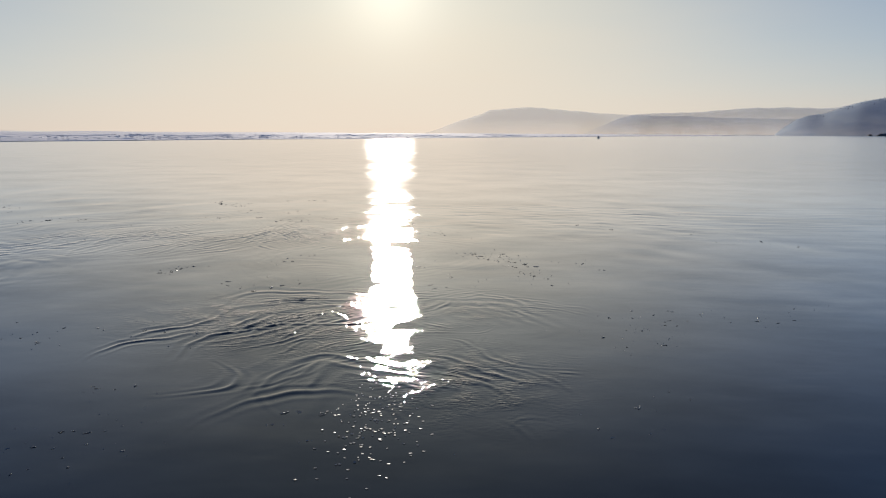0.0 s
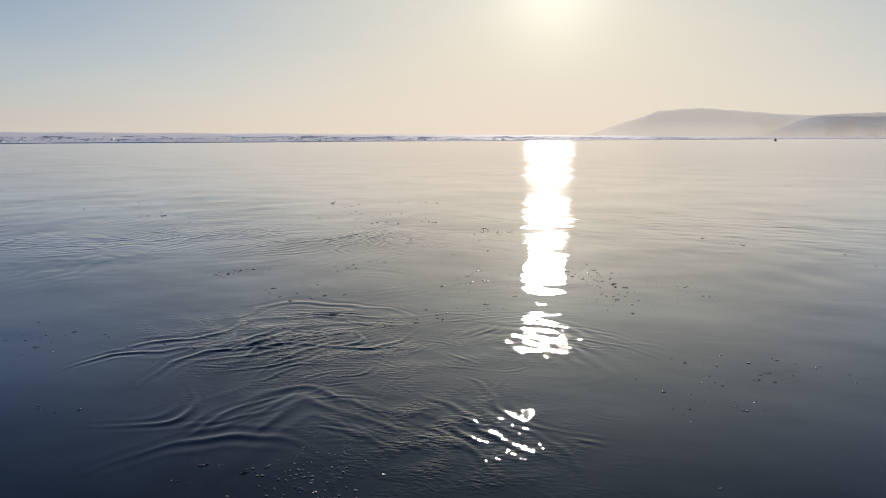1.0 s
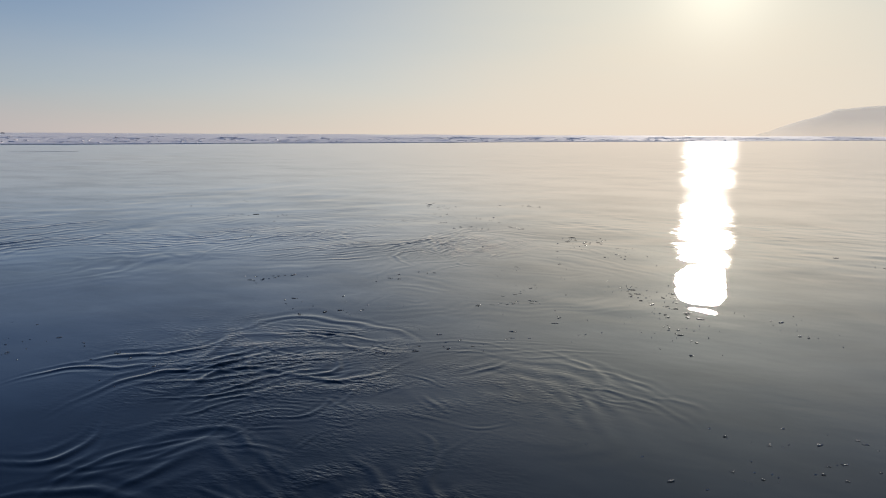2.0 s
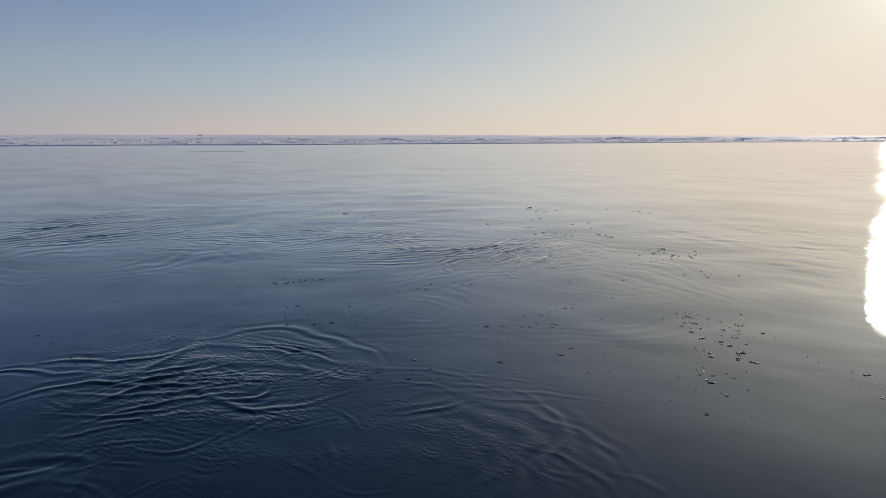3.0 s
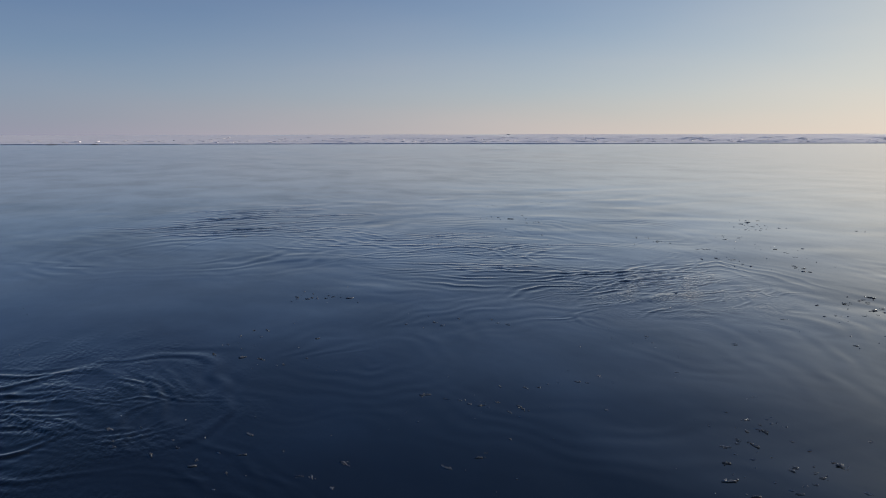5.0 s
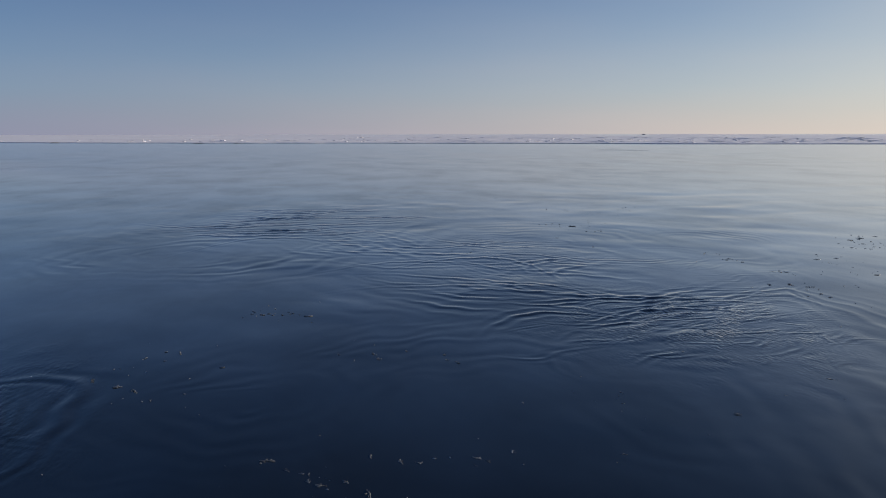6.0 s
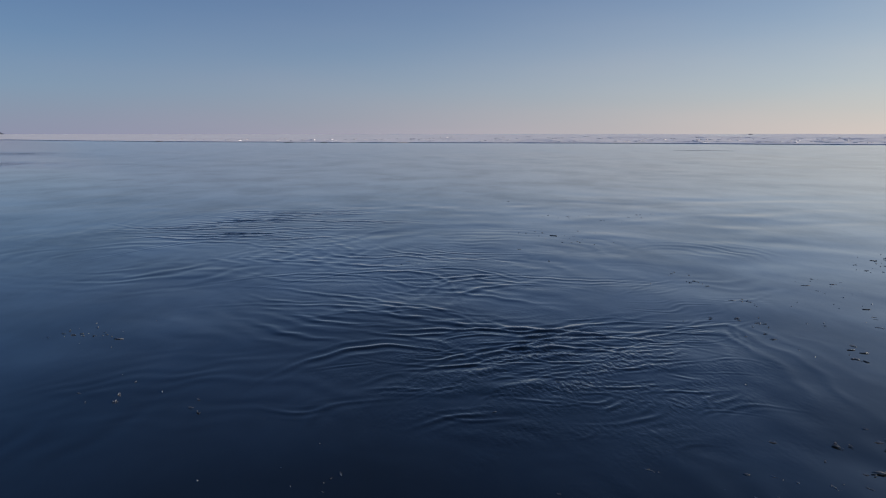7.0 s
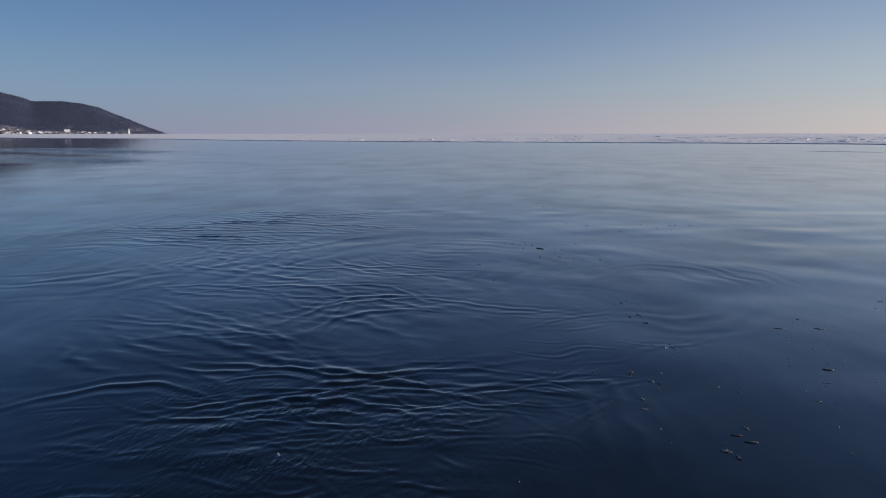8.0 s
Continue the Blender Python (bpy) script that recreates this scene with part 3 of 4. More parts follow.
def snow_height(p, out):
    """Wind-carved snow: low furrows everywhere, and a belt of pressure ridges behind the edge."""
    turn, far = math.atan2(p.y, p.x), math.hypot(p.x, p.y)
    wild = min(1.0, max(0.06, (p.y + 38) / 45))                 # the ice lies flatter towards the village
    wide = 0.45 + 0.02 * out                                    # the furrows that can be told apart grow with distance
    furrow = noise.noise(Vector((turn * far / (4 * wide), far / wide, 0))) * 0.035 * wide * wild + noise.noise(Vector((turn * far / 7, far / 2.4, 7))) * 0.03 * wild
    ridge = 1 - abs(noise.noise(Vector((turn * far / 16, far / 3.2, 3)))) * 3.2
    broken = 0.6 + 0.6 * noise.noise(p * 0.9)
    belt = math.exp(-((out - 26) / 24) ** 2) * max(0.0, 0.5 + 1.3 * noise.noise(Vector((turn * 70 / 9, far / 14, 9))))
    rise = furrow + wild * 0.36 * belt * max(0.0, ridge) * broken + 0.03 * wild * noise.noise(p * 0.03)
    return SHELF + rise * min(1.0, 0.15 + out / 5)


def build_ice_sheet():
    outs, step = [0.0, 0.0, 0.25], 0.2
    while outs[-1] < 900:
        outs.append(outs[-1] + step)
        step *= 1.02
    outs += [1300, 2000, 3000, 4700]
    verts, faces = [], []
    m = len(outs)
    for q in EDGE_LINE:
        away = (q - Vector((40, -60, 0))).normalized()
        base = q.length
        for k, out in enumerate(outs):
            p = q + away * max(min(out, 4700 - base), 0.001 * k)
            if k == 0:
                z = -0.3
            elif k == 1:
                z = 0.025 + 0.012 * noise.noise(p * 0.9)
            else:
                z = snow_height(p, out)
            verts.append((p.x, p.y, z))
    n = len(EDGE_LINE)
    for j in range(n - 1):
        for k in range(m - 1):
            a = j * m + k
            faces.append((a, a + 1, a + 1 + m, a + m))
    me = mesh_from("ice_sheet", verts, faces)
    me.materials.append(SNOW)
    me.materials.append(WET_EDGE)
    me.polygons.foreach_set("material_index", [1 if i % (m - 1) == 0 else 0 for i in range(len(faces))])
    me.polygons.foreach_set("use_smooth", [i % (m - 1) != 0 for i in range(len(faces))])
    ob = new("ice_sheet", me)
    tagged(ob, "wide snow-covered sheet of lake ice with a wet edge", "ice", kind="structure")


build_ice_sheet()


def slab(bm, centre, size, tilt, rng, flat=1.0):
    """One broken plate of ice with an uneven outline."""
    k = rng.randint(5, 7)
    angles = sorted(rng.uniform(0, 6.28) for _ in range(k))
    turn = Euler((rng.uniform(-tilt, tilt), rng.uniform(-tilt, tilt), rng.uniform(0, 6.28))).to_matrix()
    outline = [Vector((math.cos(a) * size * rng.uniform(0.7, 1.2), math.sin(a) * size * rng.uniform(0.45, 0.8), 0)) for a in angles]
    thick = rng.uniform(0.06, 0.14) * min(1.0, size * 2) * flat
    top = [bm.verts.new(centre + turn @ (p * 0.95 + Vector((0, 0, thick)))) for p in outline]
    low = [bm.verts.new(centre + turn @ (p - Vector((0, 0, thick)))) for p in outline]
    bm.faces.new(top)
    bm.faces.new(low[::-1])
    for i in range(k):
        bm.faces.new((low[i], low[(i + 1) % k], top[(i + 1) % k], top[i]))


def plate_mesh(seed):
    rng = random.Random(seed)
    bm = bmesh.new()
    slab(bm, Vector((0, 0, 0)), 1.0, 0.15, rng)
    me = bpy.data.meshes.new("ice_plate")
    bm.to_mesh(me)
    bm.free()
    me.materials.append(SHELF_ICE)
    return me


def drift_mesh(seed):
    """A low snow drift with an uneven crest."""
    rng = random.Random(seed)
    verts, faces, nx, ny = [], [], 17, 7
    for j in range(ny):
        for i in range(nx):
            u, v = i / (nx - 1) * 2 - 1, j / (ny - 1) * 2 - 1
            h = max(0.0, (1 - u * u)) ** 1.3 * max(0.0, 1 - v * v) * (0.7 + 0.6 * noise.noise(Vector((u * 3 + seed, v * 2, seed))))
            verts.append((u * 3.2, v * 1.0 + 0.4 * noise.noise(Vector((u * 2, seed, 0))), h * 0.4 - 0.03))
    for j in range(ny - 1):
        for i in range(nx - 1):
            a = j * nx + i
            faces.append((a, a + 1, a + 1 + nx, a + nx))
    me = mesh_from("snow_drift", verts, faces, True)
    me.materials.append(SNOW)
    return me


def build_hummocks():
    rng = random.Random(11)
    plates = [plate_mesh(s) for s in range(12)]
    drifts = [drift_mesh(s) for s in range(6)]
    line = [q for q in EDGE_LINE if -130 < q.x < 30 and q.y < 230]
    for i in range(700):
        q = rng.choice(line)
        s = 1.06 + rng.random() ** 1.3 * 1.6
        p = q * s
        flat = q.y < 25 and rng.random() < 0.75 + 0.5 * min(1, (25 - q.y) / 45)      # the ice lies flatter towards the village
        if flat:
            continue
        grow = rng.uniform(0.22, 0.60) * (0.55 + 0.45 * p.length / 80)
        turn = math.degrees(math.atan2(p.y, p.x)) + 90 + rng.uniform(-20, 20)
        if rng.random() < 0.55:
            ob = new("snow_drift", rng.choice(drifts))
            ob.matrix_world = pose(p.x, p.y, SHELF - 0.02, 0, 0, turn) @ Matrix.Diagonal((grow * rng.uniform(1.2, 3.2), grow, grow * rng.uniform(0.30, 0.75), 1))
            tagged(ob, "low white snow drift on the ice sheet", "snow", "snow drifts on the ice")
            continue
        heap = new("ice_hummock")
        heap.matrix_world = pose(p.x, p.y, SHELF - 0.02, 0, 0, turn)
        part("snow_cap", rng.choice(drifts), SNOW, heap, "drifted snow").scale = (grow * 0.8, grow * 0.8, grow * 0.7)
        for _ in range(rng.randint(2, 4)):
            plate = part("ice_plate", rng.choice(plates), SHELF_ICE, heap)
            size = grow * rng.uniform(0.35, 0.8)
            plate.matrix_basis = pose(rng.uniform(-1.8, 1.8) * grow, rng.uniform(-0.6, 0.6) * grow, rng.uniform(0.02, 0.15) * grow,
                                      rng.uniform(-14, 14), rng.uniform(-12, 12), rng.uniform(-30, 30)) @ Matrix.Diagonal((size * 1.7, size, size * 0.7, 1))
        tagged(heap, "heap of broken pale grey ice plates on the snowy ice sheet", "ice", "ice heaps along the ridge")


build_hummocks()


def build_rubble():
    """The broken belt between the heaps: tilted plates, too many to count."""
    rng = random.Random(17)
    bm = bmesh.new()
    line = [q for q in EDGE_LINE if -125 < q.x < 60 and -40 < q.y < 300]
    made = 0
    while made < 4200:
        q = rng.choice(line)
        out = abs(rng.gauss(27, 17)) + 2
        p = q + q.normalized() * out
        wild = min(1.0, max(0.0, (p.y + 32) / 58)) ** 1.5
        if rng.random() > wild or noise.noise(Vector((math.atan2(p.y, p.x) * 60, out / 9, 2))) < rng.uniform(-0.35, 0.25):
            continue
        size = (0.06 + 0.34 * rng.random() ** 2) * (0.6 + 0.6 * p.length / 100)
        slab(bm, Vector((p.x, p.y, snow_height(p, out))), size, 0.13, rng, 0.5)
        made += 1
    me = bpy.data.meshes.new("ice_rubble")
    bm.to_mesh(me)
    bm.free()
    me.materials.append(SHELF_ICE)
    tagged(new("ice_rubble", me), "broken white and grey ice plates strewn over the snowy sheet", "ice", kind="stuff")


build_rubble()

# ---------------------------------------------------------------- hills


def hill(name, ridge, distance, depth, mat, label, rough=6.0, steps=150):
    """A ridge seen from the lake: ridge is a list of (turn, rise) in degrees, at that distance."""
    turns = [a for a, _ in ridge]
    rises = [b for _, b in ridge]
    order = np.argsort(turns)
    tt, rr = np.array(turns)[order], np.array(rises)[order]
    verts, faces = [], []
    rows = (-1.0, -0.8, -0.55, -0.3, -0.12, 0.0, 0.45, 1.0)
    for i in range(steps + 1):
        a = tt[0] + (tt[-1] - tt[0]) * i / steps
        k = np.interp(a, tt, rr)
        for v in rows:
            d = distance + v * depth
            x, y = -math.sin(radians(a)) * d, math.cos(radians(a)) * d
            crest = d * math.tan(radians(k))
            shape = 1 - abs(v) ** 1.25 if v < 0 else 1 - v
            lump = noise.noise(Vector((x, y, 0)) * 0.004) * rough * 2 + noise.noise(Vector((x, y, 5)) * 0.02) * rough * 0.5
            z = crest * shape + lump * (0.2 + min(shape, 0.8)) * min(1, k)
            verts.append((x, y, max(z, 0.0) - 0.5 if abs(v) < 0.99 else -1.0))
    m = len(rows)
    for i in range(steps):
        for k in range(m - 1):
            a = i * m + k
            faces.append((a, a + m, a + 1 + m, a + 1))
    me = mesh_from(name, verts, faces, True)
    me.materials.append(mat)
    ob = new(name, me)
    tagged(ob, label, "hill", kind="structure")
    return ob, tt, rr


def woods(name, hill_made, distance, depth, mat, label, count, seed, tall, front=-0.95):
    """Far woods on a hill: many small conifers in one mesh."""
    _, tt, rr = hill_made
    ob = hill_made[0]
    rng = random.Random(seed)
    verts, faces = [], []
    from_above = ob.data
    pts = [v.co for v in from_above.vertices]
    m, steps = 8, len(pts) // 8 - 1
    rows = (-1.0, -0.8, -0.55, -0.3, -0.12, 0.0, 0.45, 1.0)
    for _ in range(count):
        u = rng.random() * steps
        v = front + rng.random() ** 0.7 * (0.05 - front)
        i = min(int(u), steps - 1)
        k = max(j for j in range(m - 1) if rows[j] <= v)
        s, t = u - i, (v - rows[k]) / (rows[k + 1] - rows[k])
        a, b = pts[i * m + k].lerp(pts[(i + 1) * m + k], s), pts[i * m + k + 1].lerp(pts[(i + 1) * m + k + 1], s)
        p = a.lerp(b, t)
        if p.z < 4 or noise.noise(p * 0.01) < -0.25:
            continue
        h = tall * rng.uniform(0.6, 1.3)
        r = h * rng.uniform(0.22, 0.34)
        n0 = len(verts)
        turn = rng.uniform(0, 1.5)
        for c in range(5):
            verts.append((p.x + r * math.cos(turn + c * 1.2566), p.y + r * math.sin(turn + c * 1.2566), p.z - 1 + h * 0.12))
        verts.append((p.x, p.y, p.z + h))
        faces += [(n0 + c, n0 + (c + 1) % 5, n0 + 5) for c in range(5)]
    me = mesh_from(name, verts, faces)
    me.materials.append(mat)
    tagged(new(name, me), label, "woods", kind="stuff")


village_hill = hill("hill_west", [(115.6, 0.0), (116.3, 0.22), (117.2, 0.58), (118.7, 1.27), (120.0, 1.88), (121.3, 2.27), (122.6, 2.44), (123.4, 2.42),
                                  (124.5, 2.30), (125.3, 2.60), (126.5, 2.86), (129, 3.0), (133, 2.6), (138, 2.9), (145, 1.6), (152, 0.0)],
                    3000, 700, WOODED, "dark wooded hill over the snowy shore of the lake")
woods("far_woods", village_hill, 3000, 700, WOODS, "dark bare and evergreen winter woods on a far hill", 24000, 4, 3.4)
# haze over the hills from here on is only their pale, see-through material
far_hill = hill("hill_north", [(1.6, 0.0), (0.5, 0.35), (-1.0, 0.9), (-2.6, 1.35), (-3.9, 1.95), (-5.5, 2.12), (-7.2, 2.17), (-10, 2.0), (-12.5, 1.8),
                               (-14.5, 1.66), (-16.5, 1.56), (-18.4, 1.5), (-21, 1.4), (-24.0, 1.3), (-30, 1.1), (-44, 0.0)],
                4000, 500, HAZY_FAR, "pale wooded hills with sunlit haze put into their colour and alpha")
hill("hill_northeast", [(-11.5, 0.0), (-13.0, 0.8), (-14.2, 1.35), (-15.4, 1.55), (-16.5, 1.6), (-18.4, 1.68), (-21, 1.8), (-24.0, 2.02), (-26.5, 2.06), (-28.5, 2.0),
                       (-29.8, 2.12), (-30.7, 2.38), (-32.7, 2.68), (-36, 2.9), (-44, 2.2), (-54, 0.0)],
     3200, 400, HAZY_MID, "hills behind the headland, pale blue from haze put into their colour and alpha")
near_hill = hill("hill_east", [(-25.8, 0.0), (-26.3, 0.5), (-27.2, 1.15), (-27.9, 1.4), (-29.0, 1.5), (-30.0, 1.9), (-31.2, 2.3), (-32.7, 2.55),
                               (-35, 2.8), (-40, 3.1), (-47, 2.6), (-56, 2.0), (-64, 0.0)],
                 2100, 350, HAZY_NEAR, "headland with haze put into its colour and alpha, bare trees along its crest", 4.0)
woods("headland_woods", near_hill, 2100, 350, HAZY_WOODS, "bare trees along the headland crest, haze put into their colour and alpha", 900, 6, 3.0, -0.2)

# ---------------------------------------------------------------- village on the far shore


def at_turn(turn, distance, z=0.0):
    return Vector((-math.sin(radians(turn)) * distance, math.cos(radians(turn)) * distance, z))


def box_mesh(name, sx, sy, sz, z0=0.0):
    verts = [(x * sx / 2, y * sy / 2, z0 + z * sz) for x, y, z in
             ((-1, -1, 0), (1, -1, 0), (1, 1, 0), (-1, 1, 0), (-1, -1, 1), (1, -1, 1), (1, 1, 1), (-1, 1, 1))]
    return mesh_from(name, verts, [(3, 2, 1, 0), (4, 5, 6, 7), (0, 1, 5, 4), (1, 2, 6, 5), (2, 3, 7, 6), (3, 0, 4, 7)])


def gable_mesh(name, sx, sy, base, rise, over=0.6):
    x, y = sx / 2 + over, sy / 2 + over
    verts = [(-x, -y, base - 0.3), (x, -y, base - 0.3), (x, y, base - 0.3), (-x, y, base - 0.3), (-x, 0, base + rise), (x, 0, base + rise)]
    return mesh_from(name, verts, [(3, 2, 1, 0), (0, 1, 5, 4), (2, 3, 4, 5), (1, 2, 5), (3, 0, 4)])


def house(turn, distance, z, size, wall_mat, roof_mat, label, spin=0.0):
    sx, sy, sz = size
    base = new("house")
    base.matrix_world = Matrix.Translation(at_turn(turn, distance, z)) @ pose(0, 0, 0, 0, 0, turn + spin)
    part("wall", box_mesh("wall", sx, sy, sz + 1.5, -1.5), wall_mat, base)
    part("roof", gable_mesh("roof", sx, sy, sz, sy * 0.35), roof_mat, base)
    for k in range(max(2, int(sx / 5))):
        pane = part("window", box_mesh("window", 1.3, 0.16, 1.5, sz * 0.45), ROOF_DARK, base)
        pane.location = (-sx / 2 + (k + 0.5) * sx / max(2, int(sx / 5)), -sy / 2 - 0.02, 0)
    part("chimney", box_mesh("chimney", 0.9, 0.9, sy * 0.35 + 1.2, sz), TAN_WALL, base).location = (sx * 0.2, 0.6, 0)
    tagged(base, label, "house", "houses of the shore village")
    return base


def bank_rise(turn):
    """How high the bank climbs behind the shore: the village spreads up the slope at its far end."""
    return 8 * min(1.0, max(0.0, (turn - 117.3) / 6.3)) + 13 * min(1.0, max(0.0, (turn - 123.8) / 2.4))


def build_village():
    rng = random.Random(21)
    walls = ((TAN_WALL, "brown log"), (GREY_WALL, "grey board"), (WHITE_WALL, "white plastered"), (RED_WALL, "red painted"))
    for i in range(240):
        turn = 118.4 + rng.random() ** 0.45 * 10
        mat, word = walls[rng.choice((0, 0, 0, 0, 1, 1)) if turn < 124.4 else rng.choice((0, 0, 1, 1, 2, 3, 3))]
        snowy = rng.random() < 0.36
        size = (rng.uniform(5, 10), rng.uniform(5, 8), rng.uniform(2.2, 3.8))
        d = 2290 + rng.random() * (60 if turn < 124.2 else 155)
        house(turn, d, 0.3 + (d - 2290) / 160 * bank_rise(turn), size, mat, ROOF_SNOW if snowy else ROOF_DARK,
              f"{word} house with a {'snow-covered' if snowy else 'dark'} gable roof on the shore", rng.uniform(-40, 40))
    # long white building and the tower by the point
    house(122.42, 2330, 4.0, (15, 10, 6.5), WHITE_WALL, ROOF_SNOW, "large white building with a snow-covered roof on the shore")
    house(118.62, 2290, 0.3, (11, 7, 3.6), TAN_WALL, ROOF_DARK, "low brown hall beside the white tower", 10)
    tower = new("tower")
    tower.matrix_world = Matrix.Translation(at_turn(118.28, 2290, 0.3)) @ pose(0, 0, 0, 0, 0, 118)
    part("wall", box_mesh("wall", 5, 5, 10, -1), WHITE_WALL, tower)
    part("gallery", box_mesh("gallery", 5.8, 5.8, 0.7, 9), ROOF_SNOW, tower)
    part("belfry", box_mesh("belfry", 3.4, 3.4, 3.2, 9.7), WHITE_WALL, tower)
    spire = [(-2, -2, 12.9), (2, -2, 12.9), (2, 2, 12.9), (-2, 2, 12.9), (0, 0, 17)]
    part("roof", mesh_from("roof", spire, [(3, 2, 1, 0), (0, 1, 4), (1, 2, 4), (2, 3, 4), (3, 0, 4)]), ROOF_SNOW, tower)
    tagged(tower, "white tower with a pointed roof on the village shore", "tower")
    # snowy bank under the village
    verts, faces = [], []
    for i in range(61):
        a = 117.3 + i * 0.45
        for d, z in ((2240, -0.5), (2262, 0.3 + 0.2 * noise.noise(Vector((i * 0.3, 0, 0)))), (2290, 0.3), (2450, 0.3 + bank_rise(a))):
            verts.append(at_turn(a, d, z))
    for i in range(60):
        for k in range(3):
            a = i * 4 + k
            faces.append((a, a + 4, a + 5, a + 1))
    me = mesh_from("shore_bank", verts, faces, True)
    me.materials.append(SNOW)
    tagged(new("shore_bank", me), "snow-covered bank under the lakeside village", "bank", kind="structure")


build_village()

# ---------------------------------------------------------------- floating ice

# streaks of drifting scraps: how many, about x, y; half length and half width; turn
STREAKS = (
    (25, -1.07, 2.66, 0.38, 0.23, 6), (30, 1.48, 4.13, 0.62, 0.43, 32), (12, -1.47, 7.09, 0.60, 0.40, 149), (20, -2.12, 9.54, 0.50, 0.25, 149),
    (15, 3.18, 7.76, 1.13, 0.47, 135), (13, -3.85, 8.88, 0.56, 0.35, 12), (14, -5.33, 10.33, 0.83, 0.54, 121), (52, 0.55, 6.05, 0.40, 0.28, 111),
    (25, -2.23, 5.55, 0.37, 0.35, 53), (29, -0.44, 8.19, 0.61, 0.35, 101), (17, -3.55, 10.65, 0.48, 0.31, 106), (17, -0.57, 4.73, 0.62, 0.27, 36))
SMALL_STREAKS = (
    (5, -3.83, 6.24, 0.73, 0.25, 94), (11, -2.61, 4.08, 0.78, 0.18, 172), (13, -0.55, 5.73, 0.30, 0.16, 49), (6, -7.29, 9.37, 0.49, 0.16, 3),
    (6, -1.98, 11.52, 0.45, 0.21, 167), (3, 8.5, 14.0, 0.5, 0.2, 20))


def chip_places(rng):
    """Scraps gather in lines within their streak."""
    for count, cx, cy, long_r, wide_r, turn in STREAKS + SMALL_STREAKS:
        a, line = radians(turn), 0.0
        for k in range(count):
            if k % 5 == 0:
                line, along = rng.gauss(0, wide_r), rng.gauss(0, long_r)
            u, v = along + rng.gauss(0, 0.35 * long_r), line + rng.gauss(0, 0.12 * wide_r)
            yield cx + u * math.cos(a) - v * math.sin(a), cy + u * math.sin(a) + v * math.cos(a)


def chip_mesh(seed):
    """A scrap of thin new ice: knobbly bars with blunt ends, some crossed, and small crumbs frozen to them."""
    rng = random.Random(seed)
    verts, faces = [], []
    sides = 6

    def bar(at, turn, length, thick):
        n = rng.randint(4, 6)
        first, bend = len(verts), rng.uniform(-0.35, 0.35)
        for i in range(n):
            f = i / (n - 1) * 2 - 1
            u, v = f * length, bend * f * f * length + rng.uniform(-0.05, 0.05)
            r = thick * rng.uniform(0.7, 1.3) * (0.55 if i in (0, n - 1) else 1)
            x, y = at.x + u * math.cos(turn) - v * math.sin(turn), at.y + u * math.sin(turn) + v * math.cos(turn)
            for c in range(sides):
                a = c / sides * 6.283
                across, up = r * math.cos(a), r * rng.uniform(0.75, 1.25) * math.sin(a)
                verts.append(Vector((x - across * math.sin(turn), y + across * math.cos(turn), at.z + up)))
        for i in range(n - 1):
            for c in range(sides):
                k, d = first + i * sides, (c + 1) % sides
                faces.append((k + c, k + d, k + sides + d, k + sides + c))
        faces.append(tuple(first + c for c in range(sides))[::-1])
        faces.append(tuple(first + (n - 1) * sides + c for c in range(sides)))

    main = rng.gauss(0, 0.3)
    bar(Vector((0, 0, 0.02)), main, rng.uniform(0.5, 1.0), rng.uniform(0.10, 0.17))
    for _ in range(rng.choice((0, 0, 1, 1, 2))):
        bar(Vector((rng.uniform(-0.5, 0.5), rng.uniform(-0.4, 0.4), 0.0)), rng.gauss(main, 0.7), rng.uniform(0.2, 0.6), rng.uniform(0.08, 0.14))
    for _ in range(rng.randint(1, 4)):
        bar(Vector((rng.uniform(-1, 1), rng.uniform(-0.6, 0.6), 0.0)), rng.uniform(0, 3), rng.uniform(0.08, 0.16), rng.uniform(0.07, 0.13))
    me = mesh_from("ice_chip", verts, faces, True)
    me.materials.append(CHIP)
    return me


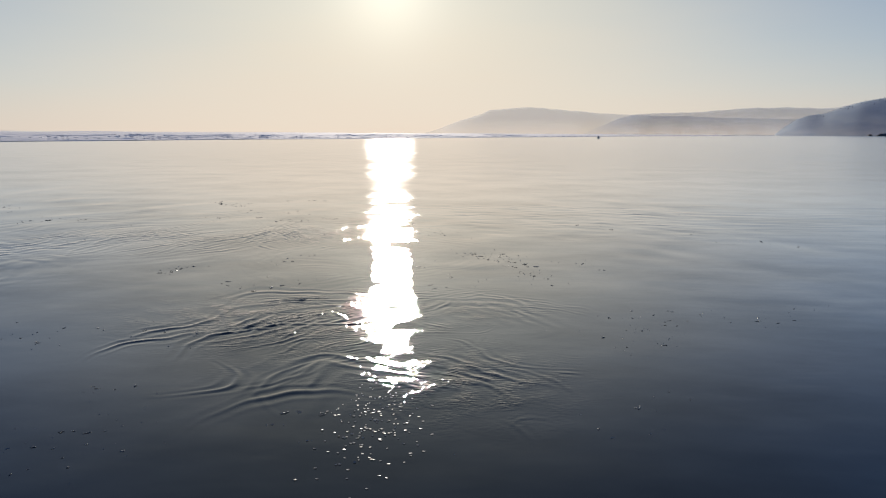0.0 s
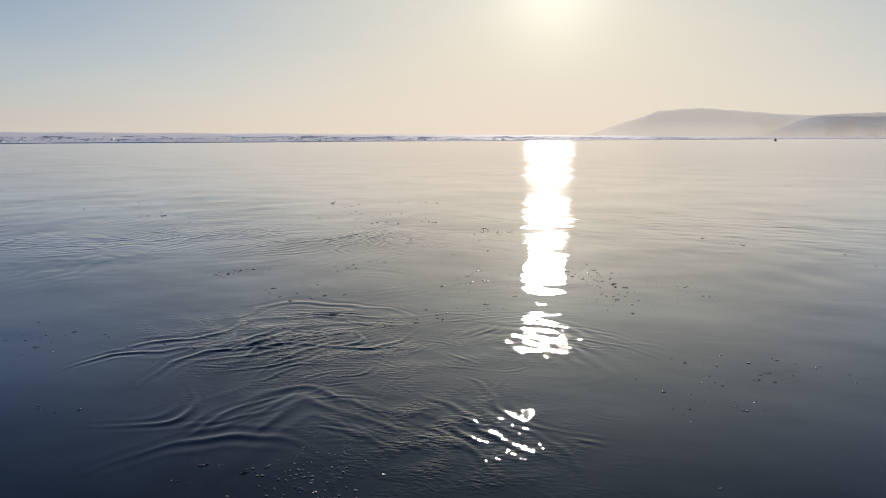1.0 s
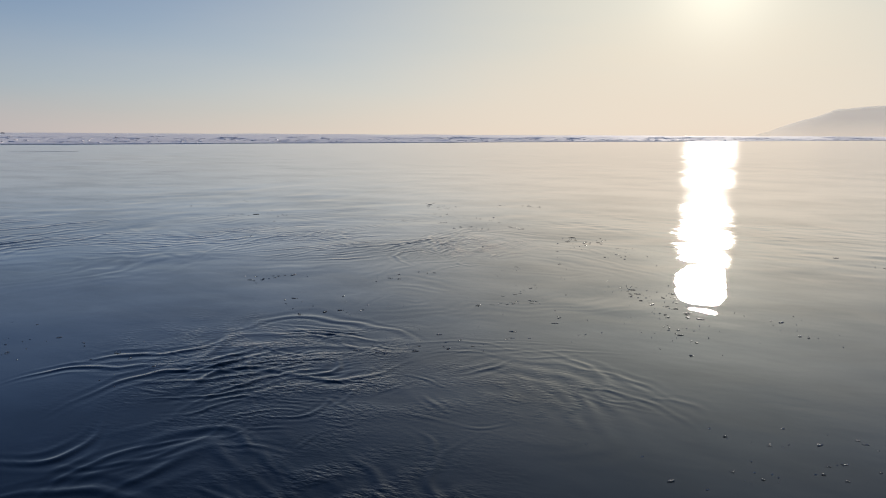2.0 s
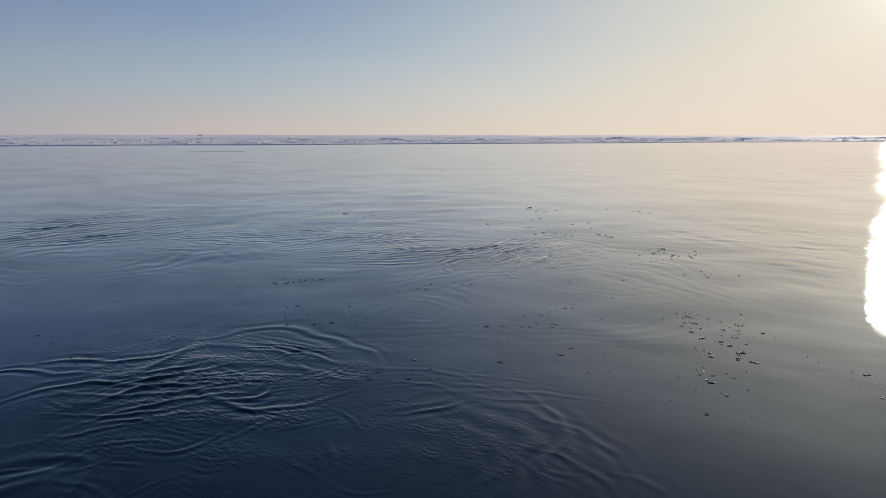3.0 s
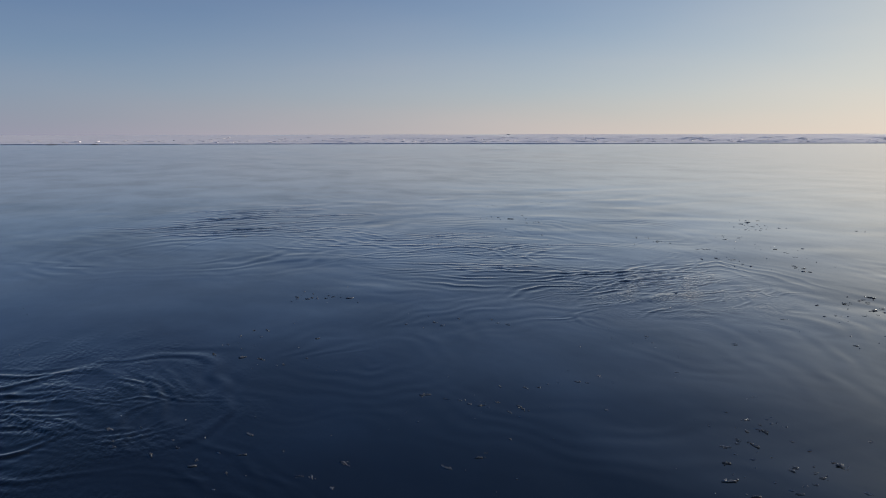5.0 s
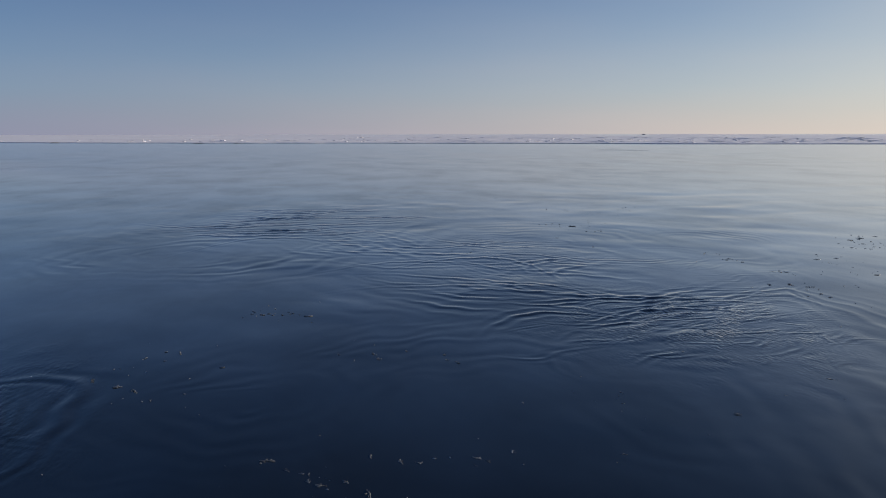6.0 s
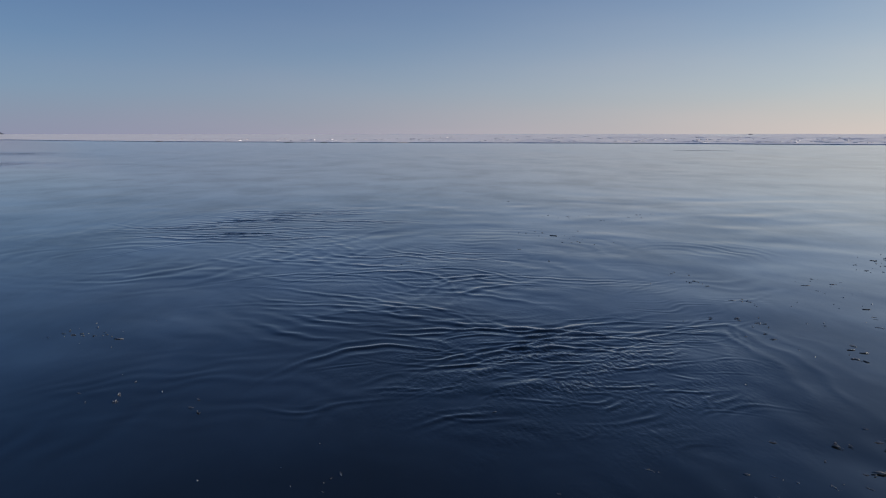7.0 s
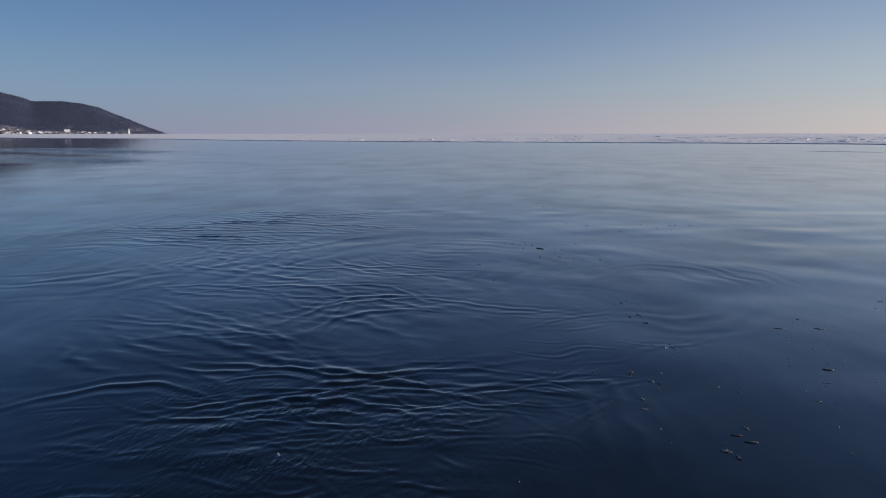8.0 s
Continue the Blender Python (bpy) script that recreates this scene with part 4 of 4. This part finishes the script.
def build_chips():
    rng = random.Random(5)
    shapes = [chip_mesh(s) for s in range(40)]
    crumbs, faces = [], []
    for x, y in chip_places(rng):
        ob = new("ice_chip", rng.choice(shapes))
        size = 0.0115 * rng.uniform(0.5, 1.1) * (1 + 1.2 * rng.random() ** 3) * (0.6 + 0.08 * y)
        if -2.4 < x < -0.5 and 6.0 < y < 7.7:
            size *= 0.6
        ob.matrix_world = pose(x, y, 0.0012, 0, 0, rng.uniform(-50, 50) + 45) @ Matrix.Diagonal((size * rng.uniform(0.9, 1.6), size, size * 0.8, 1))
        tagged(ob, "thin scrap of pale rimed ice afloat on the lake", "ice", "ice scraps on the water")
        # crumbs that broke off round it
        for _ in range(rng.choice((0, 1, 2, 4))):
            p = Vector((x + rng.gauss(0, 0.16), y + rng.gauss(0, 0.16), 0.001))
            r = rng.uniform(0.0015, 0.0036) * (0.6 + 0.08 * y)
            n = len(crumbs)
            spin, long_r = rng.uniform(-0.6, 0.6) + 0.8, rng.choice((1.2, 1.5, 3.0, 4.5))
            for c in range(5):
                q = r * rng.uniform(0.6, 1.3)
                u, v = q * long_r * math.cos(c * 1.2566), q * math.sin(c * 1.2566)
                crumbs.append((p.x + u * math.cos(spin) - v * math.sin(spin), p.y + u * math.sin(spin) + v * math.cos(spin), -0.001))
            crumbs.append((p.x, p.y, 0.001 + r * 0.7))
            faces += [(n + c, n + (c + 1) % 5, n + 5) for c in range(5)]
    # fine tilted flakes, added to imitate the sun's sparkle on the water
    for _ in range(190):
        p, r, n, spin = Vector((rng.gauss(-0.28, 0.11), rng.gauss(2.60, 0.22), 0.002)), rng.uniform(0.002, 0.0045), len(crumbs), rng.uniform(0, 6.28)
        lean_x, lean_y = rng.gauss(0, 0.12), rng.gauss(0.02, 0.12)
        for c in range(5):
            u, v = r * 1.6 * math.cos(spin + c * 1.2566), r * math.sin(spin + c * 1.2566)
            crumbs.append((p.x + u, p.y + v, p.z + lean_x * u + lean_y * v))
        crumbs.append((p.x, p.y, -0.002))
        faces += [tuple(n + c for c in range(5))] + [(n + (c + 1) % 5, n + c, n + 5) for c in range(5)]
    me = mesh_from("ice_crumbs", crumbs, faces)
    me.materials.append(CHIP)
    tagged(new("ice_crumbs", me), "small crumbs of ice between larger scraps on the water, and flakes added for sun glints", "ice", kind="stuff")


build_chips()

# ---------------------------------------------------------------- far small things


def build_floe(x, y, turn, length, width):
    rng = random.Random(3)
    k = 40
    top, low = [], []
    for i in range(k):
        a = i / k * 6.283
        r = 1 + 0.25 * noise.noise(Vector((math.cos(a) * 2, math.sin(a) * 2, 4))) + rng.uniform(-0.08, 0.08)
        px, py = math.cos(a) * length / 2 * r, math.sin(a) * width / 2 * r
        top.append((px * 0.99, py * 0.99, 0.008))
        low.append((px, py, -0.03))
    verts = top + low
    faces = [tuple(range(k))] + [(k + i, k + (i + 1) % k, (i + 1) % k, i) for i in range(k)]
    me = mesh_from("ice_floe", verts, faces)
    me.materials.append(WET_EDGE)
    ob = new("ice_floe", me)
    ob.matrix_world = pose(x, y, 0, 0, 0, turn)
    tagged(ob, "thin wet grey ice floe adrift before the ice sheet", "ice")


build_floe(-37.7, 27.6, 50, 3.6, 0.6)


def rock(name, turn, distance, size, mat, label, category, seed):
    bm = bmesh.new()
    bmesh.ops.create_icosphere(bm, subdivisions=3, radius=1)
    for v in bm.verts:
        v.co *= 1 + 0.35 * noise.noise(v.co * 1.6 + Vector((seed, 0, 0))) + 0.12 * noise.noise(v.co * 5 + Vector((0, seed, 0)))
        v.co = Vector((v.co.x * size[0], v.co.y * size[1], v.co.z * size[2]))
    me = bpy.data.meshes.new(name)
    bm.to_mesh(me)
    bm.free()
    me.materials.append(mat)
    ob = new(name, me)
    ob.matrix_world = Matrix.Translation(at_turn(turn, distance, size[2] * 0.3)) @ pose(0, 0, 0, 0, 0, turn)
    tagged(ob, label, category)


rock("shore_rock", -31.95, 1650, (4.5, 4, 3.2), DARK_ROCK, "dark rock standing in the shallows off the headland", "rock", 3)
rock("shore_rock", -32.75, 1640, (10, 6, 4.2), DARK_ROCK, "broad dark rock at the foot of the headland", "rock", 8)
rock("ice_block", -12.8, 190, (0.28, 0.25, 0.5), WET_EDGE, "small upright block of dark ice afloat", "ice", 5)
rock("ice_block", 101.7, 92.6, (0.55, 0.3, 0.07), DARK_ROCK, "low dark block of dirty ice at the ice edge", "ice", 9)
rock("ice_block", 91.0, 80.8, (0.45, 0.3, 0.06), DARK_ROCK, "low dark block of dirty ice at the ice edge", "ice", 10)
rock("ice_block", 88.0, 79.8, (0.35, 0.2, 0.06), DARK_ROCK, "low dark block of dirty ice at the ice edge", "ice", 11)
rock("ice_block", 58.5, 900, (2.6, 1.5, 1.0), WET_EDGE, "lone dark block standing on the far ice", "ice", 6)
